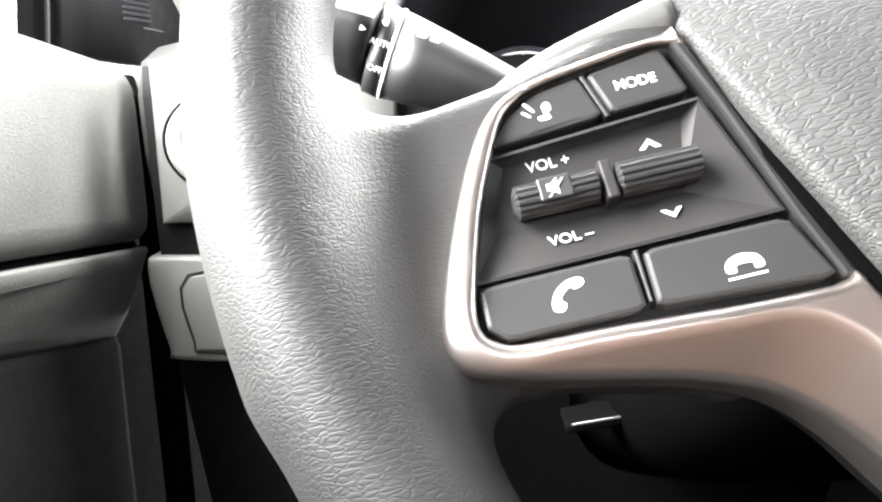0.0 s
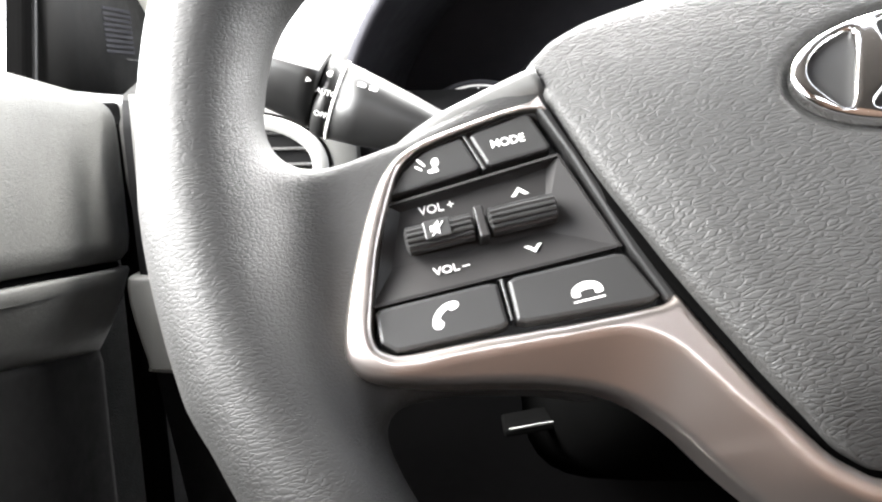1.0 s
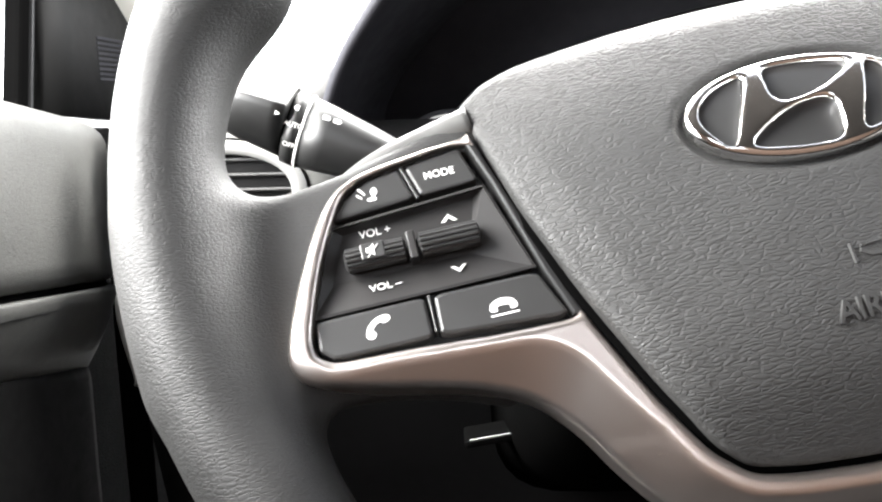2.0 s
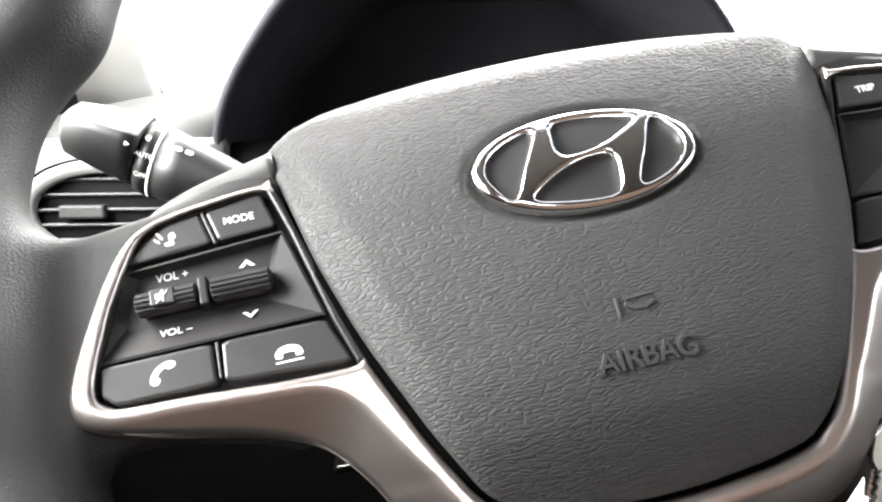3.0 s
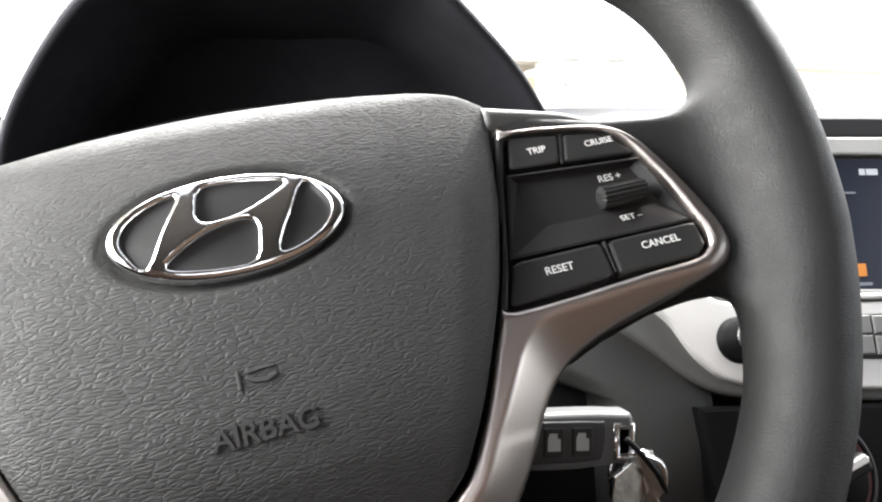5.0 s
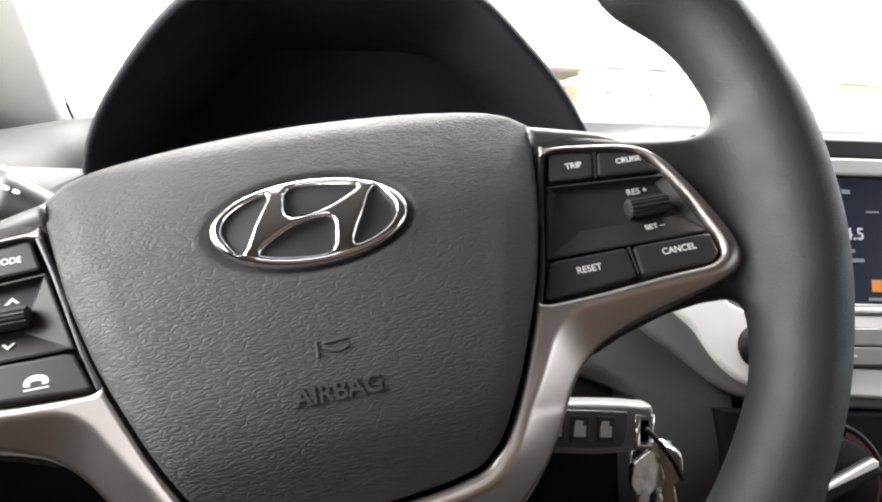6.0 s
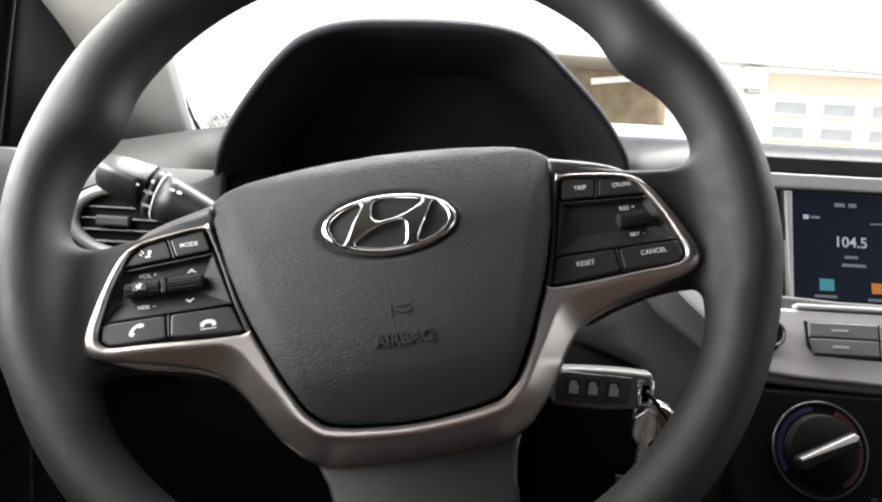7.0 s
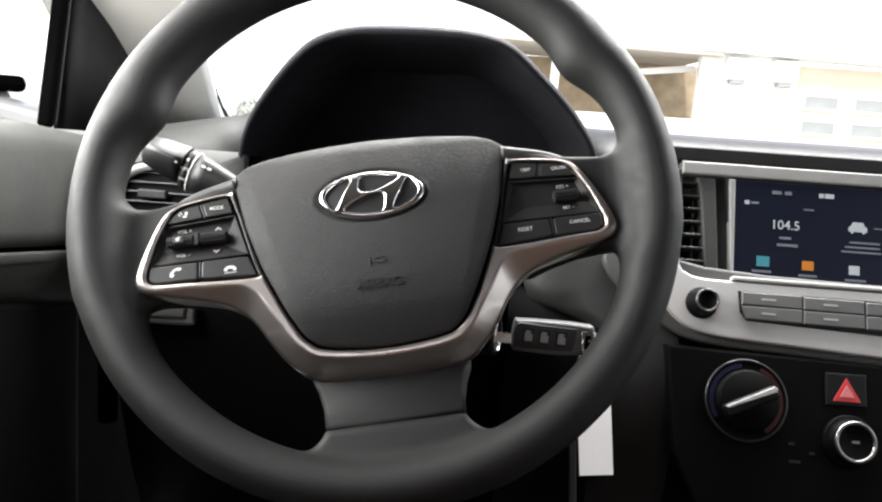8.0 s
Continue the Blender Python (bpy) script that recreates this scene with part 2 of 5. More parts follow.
def net(name, f, lo, hi, step, ease=0):
    """The surface of a distance function, as a mesh of even quads, its places evened out that many times."""
    ax = [np.arange(a, b + step, step) for a, b in zip(lo, hi)]
    g = f(ax[0][:, None, None], ax[1][None, :, None], ax[2][None, None, :])
    shape = np.array(g.shape)
    acc, cnt = np.zeros((*(shape - 1), 3)), np.zeros(shape - 1)
    cell = lambda o: g[tuple(slice(k, n - 1 + k) for k, n in zip(o, shape))]  # noqa: E731
    for axis in range(3):
        others = [k for k in range(3) if k != axis]
        for i in (0, 1):
            for j in (0, 1):
                o = [0, 0, 0]
                o[others[0]], o[others[1]] = i, j
                va = cell(o)
                e = o[:]
                e[axis] = 1
                vb = cell(e)
                cross = (va < 0) != (vb < 0)
                t = np.where(cross, va / np.where(cross, va - vb, 1), 0)
                for k in range(3):
                    acc[..., k] += np.where(cross, t if k == axis else o[k], 0)
                cnt += cross
    live = cnt > 0
    ids = np.full(live.shape, -1)
    ids[live] = np.arange(live.sum())
    verts = (acc[live] / cnt[live][:, None] + np.argwhere(live)) * step + np.array([a[0] for a in ax])
    quads = []
    for axis in range(3):
        u, v = [(1, 2), (2, 0), (0, 1)][axis]
        s = [slice(None)] * 3
        s[axis] = slice(0, -1)
        a = g[tuple(s)] < 0
        s[axis] = slice(1, None)
        b = g[tuple(s)] < 0
        p = np.argwhere(a != b)
        p = p[(p[:, u] > 0) & (p[:, v] > 0) & (p[:, u] < shape[u] - 1) & (p[:, v] < shape[v] - 1)]
        corners = []
        for du, dv in ((-1, -1), (0, -1), (0, 0), (-1, 0)):
            c = p.copy()
            c[:, u] += du
            c[:, v] += dv
            corners.append(ids[tuple(c.T)])
        q = np.stack(corners, 1)
        quads.append(np.where(a[tuple(p.T)][:, None], q, q[:, ::-1]))
    quads = np.concatenate(quads)
    for k in range(2 * ease):
        total, count = np.zeros_like(verts), np.zeros(len(verts))
        for a in range(4):
            for b in (quads[:, (a + 1) % 4], quads[:, (a + 3) % 4]):
                for c in range(3):
                    total[:, c] += np.bincount(quads[:, a], verts[b, c], len(verts))
                count += np.bincount(quads[:, a], minlength=len(verts))
        verts = verts + (0.5 if k % 2 == 0 else -0.51) * (total / np.maximum(count, 1)[:, None] - verts)
    me = bpy.data.meshes.new(name)
    me.from_pydata(verts.tolist(), [], quads.tolist())
    me.shade_smooth()
    return me


def text_mesh(name, body, size, depth=0.0002, bold=0.0):
    cu = bpy.data.curves.new(name, "FONT")
    cu.body, cu.size, cu.align_x, cu.align_y = body, size, "CENTER", "CENTER"
    cu.extrude, cu.offset = depth, bold
    ob = new("letters", cu)
    bpy.context.view_layer.update()
    me = bpy.data.meshes.new_from_object(ob.evaluated_get(bpy.context.evaluated_depsgraph_get()))
    bpy.data.objects.remove(ob)
    me.name = name
    return me


def on_plane(x, y, z, k):
    """The pose of a face that leans back by k metres a metre, at a place: x to the right, y up it, z out to the driver."""
    n = math.hypot(1, k)
    m = Matrix(((1, 0, 0, x), (0, k / n, -1 / n, y), (0, 1 / n, k / n, z), (0, 0, 0, 1)))
    return m


MM = 0.001
mm = lambda pts: [(x * MM, y * MM) for x, y in pts]  # noqa: E731
flip = lambda pts: [(-x, y) for x, y in pts][::-1]  # noqa: E731
at = lambda x, y, z: Matrix.Translation((x * MM, y * MM, z * MM))  # noqa: E731


# ---- steering wheel ----
WHEEL = Matrix.Translation((0, 0, 0.95)) @ Matrix.Rotation(radians(63), 4, "X") @ Matrix.Rotation(radians(12), 4, "Z")
wheel = thing("steering_wheel", "grey leather steering wheel with satin silver spokes, turned a little", "steering wheel", WHEEL)

HALF_HUB = [(0, 40), (35, 38.2), (66, 34.8), (77, 31), (86, 25), (83.6, 15), (77, -13), (70, -34.4), (65.6, -45), (56, -66), (47, -82), (39, -89), (27, -91.5), (9, -93.2), (0, -93.4)]
HUB = mm(HALF_HUB + [(-x, y) for x, y in HALF_HUB[-2:0:-1]])[::-1]
PAD = mm([(85, 12.3), (115, 8), (121.8, 3.8), (130.3, -14), (136, -33), (135.8, -37.6), (131.5, -40.4), (115, -40.8), (86, -42.8), (66.8, -43), (71.5, -27), (79.4, 0)])[::-1]
HALF_TRIM = [(0, 20), (84, 14.6), (116.6, 10.6), (124.5, 6), (131.5, -5), (139.8, -24), (143.9, -38), (141, -44), (131.7, -47), (102.6, -53), (88, -58.2), (80.8, -63.4), (73.7, -71.8), (68, -81.7), (60.4, -92.4), (49.4, -103.6), (37.2, -108), (12, -110.3), (0, -110.5)]
TRIM = mm(HALF_TRIM + [(-x, y) for x, y in HALF_TRIM[-2:0:-1]])[::-1]


def soften(poly, times=2, cut=0.22):
    """The outline with its corners cut round."""
    for _ in range(times):
        out = []
        for a, b in zip(poly, poly[1:] + poly[:1]):
            out += [tuple(p + (q - p) * cut for p, q in zip(a, b)), tuple(p + (q - p) * (1 - cut) for p, q in zip(a, b))]
        poly = out
    return poly


HUB, PAD, TRIM = soften(HUB, 2, 0.15), soften(PAD, 2, 0.18), soften(soften(TRIM), 1)


def rim_shape(x, y, z):
    cx, cy = x - 0.0018, y - 0.001
    r, ang = np.hypot(cx, cy), np.degrees(np.arctan2(cy, np.abs(cx)))
    half = 0.0147 + 0.0034 / (1 + np.exp((22 - ang) / 4)) + 0.003 * np.exp(-(((ang - 28) / 6.5) ** 2)) + 0.0012 * np.exp(-(((ang + 24) / 5) ** 2))
    deep = 0.0155 + 0.001 * np.exp(-(((ang - 27) / 10) ** 2))
    ring = (np.hypot((r - 0.1853 + half) / half, (z + 0.003) / (deep + 0.0025)) - 1) * np.minimum(half, deep)
    ax = np.abs(x)
    side = poly_distance(ax, y, mm([(80, 25), (100, 18.5), (118, 13.2), (133, 11), (150, 9), (172, 5), (172, -38), (150, -45), (140, -48.5), (120, -50.5), (102, -55), (90, -59.5), (80, -57)]))
    bed = np.clip(-poly_distance(ax, y, PAD) / 0.003, 0, 1)
    side = rounded(side, -0.0035 - 0.009 * np.maximum(bed, 1.35 * np.clip((-0.036 - y) / 0.010, 0, 1) * np.clip((0.142 - ax) / 0.02, 0, 1)), -0.026 + 0 * z, z, 0.005)
    low = poly_distance(ax, y, mm([(-60, -135.2), (39.5, -135.2), (42, -139.5), (52, -149), (75, -158), (60, -172), (0, -178), (-60, -178)]))
    low = rounded(low, -0.0015 + 0.22 * (-y - 0.135), -0.02 + 0 * z, z, 0.004)
    return melt(melt(ring, side, 0.02), low, 0.006)


part("rim", net("rim", rim_shape, (-0.192, -0.192, -0.03), (0.192, 0.192, 0.02), 0.0015, 5), LEATHER, wheel, "grained grey leather rim")


def dome(x, y):
    """The height of the cover: a dome with folded flanks and a bent lower edge."""
    top = 0.0151 - 0.0068 * (x / 0.08) ** 2 - 0.0062 * np.clip((y + 0.045) / 0.05, 0, 9) ** 2
    flank = np.clip((np.abs(x) - 0.0836) * 0.958 - (y - 0.015) * 0.2875 + 0.0115, 0, 0.03)
    chin = np.clip(-0.069 - y, 0, 0.04)
    return top - 0.0115 * np.clip((-0.050 - y) / 0.043, 0, 2) ** 2 - 0.16 * flank * flank / (flank + 0.001) - 0.14 * chin * chin / (chin + 0.006)


def cover_shape(x, y, z):
    d = poly_distance(x, y, HUB) + 0.0009
    top = dome(x, y) - 0.004 * np.clip((y - 0.028) / 0.012, 0, 2) ** 2
    dish = np.hypot((x - 0.0008) / 0.0340, (y + 0.0039) / 0.0180) - 1
    top = top - 0.0030 * np.clip(-dish / 0.07, 0, 1)
    return rounded(d, top, -0.016 + 0 * z, z, 0.0016)


part("airbag_cover", net("airbag_cover", cover_shape, (-0.09, -0.097, -0.018), (0.09, 0.044, 0.017), 0.00115, 6), COVER, wheel, "domed grey airbag cover with a leather grain")


def gap_ring(d, z):
    """A ring round the cover that stays under its edge and blacks out its lit side wall."""
    return [(x, y, min(z, float(dome(x, y)) - 0.0046)) for x, y in inset(HUB, d)]


# added black ring in place of the shade beside the cover
part("cover_gap", loft("cover_gap", [gap_ring(-0.0008, -0.016), gap_ring(-0.0008, 0.0028), gap_ring(-0.0003, 0.0034), gap_ring(0.002, 0.0034)], True, False), SEAMSHADE, wheel, "black ring that stands in for shade round the airbag cover")


LEAN = math.tan(radians(5))  # the pads lean back from the wheel's plane


def trim_shape(x, y, z):
    d = poly_distance(x, y, TRIM)
    ax = np.abs(x)
    to_hub, to_pad = poly_distance(x, y, HUB) - 0.0009, poly_distance(ax, y, PAD) - 0.0004
    d = np.maximum(d, -np.minimum(to_hub, to_pad))
    up = np.clip(y / 0.009, 0, 1)
    land = 0.0040 + 0.0042 * np.clip((y + 0.075) / 0.03, 0, 1)
    fall = np.clip(melt(to_hub - land * (1 - up), to_pad - 0.0026 * (1 - up), 0.010 - 0.009 * up), 0, 1)
    crease = fall * fall / (fall + 0.0006)
    steep = (0.64 + 0.26 * np.clip((-0.078 - y) / 0.02, 0, 1)) * crease
    gentle = 0.16 * fall + 22 * fall * fall + 0.8 * up * fall
    side = np.clip((y + 0.046) / 0.01, 0, 1)
    top = 0.0032 - steep * (1 - side) - gentle * side - 0.006 * np.clip((-0.095 - y) / 0.016, 0, 1) ** 2
    top = top - LEAN * np.clip(y + 0.030, 0, 0.06) * np.clip((ax - 0.06) / 0.03, 0, 1)
    return rounded(d, top, -0.021 + 0 * z, z, 0.0016)


part("spoke_trim", net("spoke_trim", trim_shape, (-0.146, -0.113, -0.024), (0.146, 0.024, 0.006), 0.0008, 9), SATIN, wheel, "satin silver spoke trim with a pinkish sheen")
part("hub_plate", prism("hub_plate", [tuple(q) for q in inset(TRIM[::1], 0.002)], -0.03, -0.0105, 0.002), BLACK, wheel, "black plate behind the spokes")
part("lower_spoke", prism("lower_spoke", mm([(-47, -102), (-43, -112), (-40.5, -123), (-40, -134.9), (40, -134.9), (40.5, -123), (43, -112), (47, -102)]), -0.022, -0.0045, 0.003, True), LEATHER, wheel, "grey lower spoke cover", at(0, -135, -4.5) @ Matrix.Rotation(radians(-14), 4, "X") @ at(0, 135, 4.5))


ROLL = [(82, 19.3, -6.4), (95, 17.4, -8.6), (108, 14.6, -9.8), (119, 10.8, -12.2), (128, 5, -16)]
for side in (-1, 1):
    roll = curve([(side * x * MM, y * MM, z * MM) for x, y, z in ROLL], 5, False)
    part("top_strip", tube("top_strip", roll, [0.0048 - 0.00005 * k for k in range(len(roll))], 16), STRIP, wheel, "dark grey rolled strip above the silver trim")


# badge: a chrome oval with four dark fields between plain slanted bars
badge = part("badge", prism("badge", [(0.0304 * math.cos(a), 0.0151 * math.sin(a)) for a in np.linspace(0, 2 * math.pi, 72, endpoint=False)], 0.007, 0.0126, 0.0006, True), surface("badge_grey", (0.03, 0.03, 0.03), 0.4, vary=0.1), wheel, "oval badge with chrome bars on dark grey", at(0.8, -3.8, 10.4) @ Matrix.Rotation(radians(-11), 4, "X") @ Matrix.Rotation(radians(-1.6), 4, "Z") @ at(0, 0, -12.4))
FIELDS = [mm([(-21.8, -8.8), (-25.6, -4.6), (-27.2, 0), (-25.2, 4.8), (-20, 8.8), (-13.4, 11), (-13.6, 8), (-17.4, 0)]),
          mm([(-5.4, 12), (-7, 6), (-7, 2.6), (-5, 0.8), (0, 1.1), (6, 3), (11.5, 6), (15.6, 9), (15.6, 10.4), (10, 11.7), (2, 12.6)])]
FIELDS += [[(-a, -b) for a, b in f] for f in FIELDS]


def badge_shape(x, y, z):
    d = (np.hypot(x / 0.0312, y / 0.0157) - 1) * 0.0157
    for f in FIELDS:
        d = np.maximum(d, -poly_distance(x, y, curve(f, 3)) + 0.0002)
    return rounded(d, 0.0160 - 0.0016 * (x / 0.031) ** 2 - 0.0024 * (y / 0.0157) ** 2 + 0 * z, 0.0090 + 0 * z, z, 0.0015)


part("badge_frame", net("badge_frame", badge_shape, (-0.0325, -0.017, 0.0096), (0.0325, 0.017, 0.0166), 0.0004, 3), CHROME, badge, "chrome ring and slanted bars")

# raised marks on the cover
part("marking", text_mesh("marking", "AIRBAG", 0.0074, 0.0005, 0.0001), EMBOSS, wheel, "raised AIRBAG lettering in the cover's grain", at(0.1, -59, 14.7) @ Matrix.Rotation(radians(6.4), 4, "X"))
HORN = [[(-4.4, -48.4), (-3.5, -48.4), (-3.5, -43.4), (-4.4, -43.4)], [(-2.4, -46.0), (0, -47.4), (3, -47.7), (5.8, -46.4), (5.3, -45.7), (3, -46.5), (0, -46.2), (-1.8, -45.0)], [(-1.6, -44.7), (-1.6, -44.2), (5.2, -43.8), (5.2, -44.3)]]
for outline in HORN:
    part("horn_mark", prism("horn_mark", mm(outline), 0.013, 0.0156, 0.0002), EMBOSS, wheel, "raised horn symbol")


# button pads
def button(name, outline, height, parent, material=BUTTON, label="", deep=-0.008):
    return part(name, prism(name, soften(mm(outline), 2, 0.07), deep, height * MM, 0.0009), material, parent, label)


def centre_panel(outline, floor_, name, parent):
    """A shallow tray with sloping inner walls."""
    rim_ = mm(outline)
    low = mm([(math.copysign(x, outline[0][0]), y) for x, y in (TRAY_LOW if outline[0][0] > 0 else TRAY_LOW[::-1])])
    bm = bmesh.new()
    a = [bm.verts.new((p[0], p[1], -0.008)) for p in rim_]
    b = [bm.verts.new((p[0], p[1], 0.0002)) for p in rim_]
    b2 = [bm.verts.new((p[0], p[1], 0.0)) for p in inset(rim_, 0.0007)]
    c = [bm.verts.new((p[0], p[1], floor_)) for p in low]
    n = len(rim_)
    for lo_, hi_ in ((a, b), (b, b2), (b2, c)):
        for i in range(n):
            bm.faces.new((lo_[i], lo_[(i + 1) % n], hi_[(i + 1) % n], hi_[i]))
    bm.faces.new(c)
    bm.faces.new(a[::-1])
    return part(name, from_bm(name, bm), GLOSS, parent, "glossy dark tray round the roller")


def roller(x0, x1, y, r, parent):
    """A ribbed thumb roller lying across the tray."""
    n, ribs = 42, [(x0 + (x1 - x0) * k / 24) for k in range(25)]
    prof = [(0.55 * r, ribs[0])] + [(r, ribs[1])] + [(r, x) for x in ribs[2:-2]] + [(r, ribs[-2]), (0.55 * r, ribs[-1])]
    verts, faces = [], []
    for rad, x in prof:
        for i in range(n):
            a = 2 * math.pi * i / n
            q = rad * (0.87 if i % 3 == 0 else 1.0)
            verts.append((x * MM, (y + q * math.cos(a) * 0.8) * MM, (0.2 + q * math.sin(a)) * MM))
    for k in range(len(prof) - 1):
        for i in range(n):
            j = (i + 1) % n
            faces.append((k * n + i, k * n + j, (k + 1) * n + j, (k + 1) * n + i))
    faces += [tuple(range(n)), tuple(range((len(prof) - 1) * n, len(prof) * n))]
    return part("roller", mesh_of("roller", verts, faces, False), BUTTON, parent, "ribbed dark thumb roller")


INNER_TOP = [(87.6, 11.3), (103.6, 9), (100.9, -0.6), (84.6, 0.4)]
OUTER_TOP = [(105.2, 8.8), (114.8, 7.3), (121, 3.4), (126.2, -2.6), (102.6, -0.7)]
TRAY_LOW = [(86.8, -2.8), (124.0, -5.4), (129, -19.2), (91.5, -18.6)]
TRAY = [(84, -1.8), (126.8, -4.6), (134.6, -27.6), (76.8, -27)]
INNER_LOW = [(76.2, -29), (103.9, -28.9), (104.3, -39.9), (71.0, -42)]
OUTER_LOW = [(106.2, -28.9), (134.9, -29), (135.2, -36.8), (131.6, -39.8), (106.1, -39.9)]


def pad(side, name, label):
    f = (lambda p: p) if side > 0 else flip
    base = part(name, prism(name, PAD if side > 0 else flip(PAD), -0.012, -0.0045, 0.0004), BLACK, wheel, label, at(0, -30, 0) @ Matrix.Rotation(-math.atan(LEAN), 4, "X") @ at(0, 30, 0))
    keys = [button("button", f(o), 0.7, base, BUTTON) for o in (INNER_TOP, OUTER_TOP, INNER_LOW, OUTER_LOW)]
    bar = f([(83.6, 12.8), (86.2, 12.4), (81.4, -3), (74.8, -29), (70.4, -42.4), (67.4, -42.6), (72.4, -27), (79.4, -2)])
    part("edge_bar", prism("edge_bar", mm(bar), -0.008, 0.0012, 0.0009), DARKSATIN, wheel, "dark satin edge bar beside the buttons", at(0, -36, 0) @ Matrix.Rotation(-math.atan(LEAN) * 0.6, 4, "X") @ at(0, 36, 0))
    for o in ([(103.9, 9.2), (104.9, 9.1), (102.2, -0.9), (101.2, -0.8)], [(104.6, -28.6), (105.5, -28.6), (105.5, -38.6), (104.8, -38.7)]):
        part("divider", prism("divider", mm(f(o)), -0.008, 0.0003, 0.0003), BUTTON, base)
    tray = centre_panel(f(TRAY), -0.0032, "tray", base)
    return base, keys, tray


def print_on(body, x, y, size, parent, z=0.75, tilt=0.0):
    return part("lettering", text_mesh("lettering", body, size * 0.86 * MM, 0.00006, 0.00002), WHITE, parent, "white printed " + body, at(x, y, z) @ Matrix.Rotation(radians(tilt), 4, "X"))


def mark(name, outline, parent, z=0.8, label="white printed symbol", tilt=0.0):
    if name in ("handset", "voice_mark"):
        outline = [q[:2] for q in curve(outline, 4)]
    cx, cy = (sum(q[k] for q in outline) / len(outline) for k in (0, 1))
    k = 0.72 if name == "voice_mark" else 0.85
    me = prism(name, mm([(k * (x - cx), k * (y - cy)) for x, y in outline]), -0.0003, 0, 0.00005)
    return part(name, me, WHITE, parent, label, at(cx, cy, z) @ Matrix.Rotation(radians(tilt), 4, "X"))


right, keys, tray = pad(1, "button_pad", "black button pad with cruise buttons")
print_on("TRIP", 95, 5, 3.6, keys[0])
print_on("CRUISE", 115.4, 3.8, 3.4, keys[1])
print_on("RESET", 88.8, -34.0, 3.9, keys[2])
print_on("CANCEL", 121.8, -33.0, 3.8, keys[3])
print_on("RES +", 116.2, -7.4, 3.8, tray, -3.05)
print_on("SET \u2013", 117.2, -22.4, 3.6, tray, -1.3, -21)
roller(108.8, 124, -15, 4.3, right)
left, keys, tray = pad(-1, "button_pad", "black button pad with phone and volume buttons")
print_on("MODE", -94.6, 4.8, 3.5, keys[0])
print_on("VOL +", -115.2, -6.5, 3.7, tray, -3.05)
print_on("VOL \u2013", -115.4, -22.9, 3.7, tray, -1.3, -21)
roller(-124.5, -107.8, -14.6, 4.0, left)
roller(-104.6, -88, -14.6, 4.2, left)
part("roller_gap", rbox("roller_gap", 0.0024, 0.008, 0.006, 0.0005), GLOSS, left, "glossy bar between the rollers", at(-106.2, -14.6, 0))
part("roller_face", rbox("roller_face", 0.0064, 0.0046, 0.001, 0.0004), BUTTON, left, "smooth patch on the roller", at(-116.6, -14.4, 3.8))
mark("chevron", [(-97.5, -8.3), (-94.8, -5.7), (-92.1, -8.3), (-93.5, -8.3), (-94.8, -7), (-96.1, -8.3)][::-1], tray, -3.0)
mark("chevron", [(-98, -21.6), (-96.8, -21.6), (-95.5, -23), (-94.2, -21.6), (-93, -21.6), (-95.5, -24.2)][::-1], tray, -1.3, tilt=-21)
mark("mute_mark", [(-118.4, -15.2), (-118.4, -13.6), (-117.4, -13.6), (-115.9, -12.4), (-115.9, -16.4), (-117.4, -15.2)], left, 4.5)
mark("mute_mark", [(-114.9, -12.8), (-114.5, -12.8), (-118.2, -16.6), (-118.6, -16.6)][::-1], left, 4.55)
mark("handset", [(-123, -37), (-123.2, -35.2), (-122, -33), (-119.6, -31.2), (-116.8, -30.7), (-115.4, -31.4), (-115.7, -32.6), (-117.6, -33.2), (-118.6, -32.6), (-120.2, -33.6), (-121, -34.8), (-120.2, -36), (-121.2, -37.4)][::-1], keys[3])
mark("handset", [(-91.2, -37.2), (-91.2, -35.6), (-89.8, -34.2), (-87.1, -33.6), (-84.4, -34.2), (-83, -35.6), (-83, -37.2), (-85, -37.4), (-85.4, -36), (-88.8, -36), (-89.2, -37.4)][::-1], keys[2])
mark("hang_up_bar", [(-91.4, -38), (-91.4, -38.5), (-82.8, -38.5), (-82.8, -38)], keys[2])
mark("voice_mark", [(-115.8, 1.6), (-114, 2), (-114.2, 4.4), (-113, 5.6), (-111.8, 5), (-111.8, 3.2), (-112.8, 2.4), (-112.4, 0.6), (-115.4, 0.4)], keys[1])
mark("voice_mark", [(-117.8, 5.6), (-117, 5.9), (-115.2, 3.2), (-115.8, 2.9)], keys[1])
mark("voice_mark", [(-118.4, 3.6), (-117.8, 4), (-116.2, 2.4), (-116.6, 2)], keys[1])


# ---- steering column, stalk and key ----
column = thing("steering_column", "black plastic steering column shroud, darkened further for shade behind the wheel", "steering column", Matrix.Translation((0, 0, 0.95)) @ Matrix.Rotation(radians(63), 4, "X"))
ring_at = lambda w, h, y, z, n=28: [(w * math.copysign(abs(math.cos(a)) ** 0.6, math.cos(a)), y + h * math.copysign(abs(math.sin(a)) ** 0.6, math.sin(a)), z) for a in np.linspace(0, 2 * math.pi, n, endpoint=False)]  # noqa: E731
# shroud and lever take this black in place of the shade behind the wheel
part("shroud", loft("shroud", [ring_at(0.040, 0.040, -0.028, -0.036), ring_at(0.056, 0.050, -0.03, -0.05), ring_at(0.062, 0.056, -0.035, -0.10), ring_at(0.066, 0.062, -0.04, -0.19), ring_at(0.066, 0.064, -0.04, -0.33)]), SEAMSHADE, column)
lock = thing("ignition_lock", "black ignition lock with a chrome ring beside the column", "ignition lock", pose(0.06, 0.098, 0.842, 0, 90, -14))
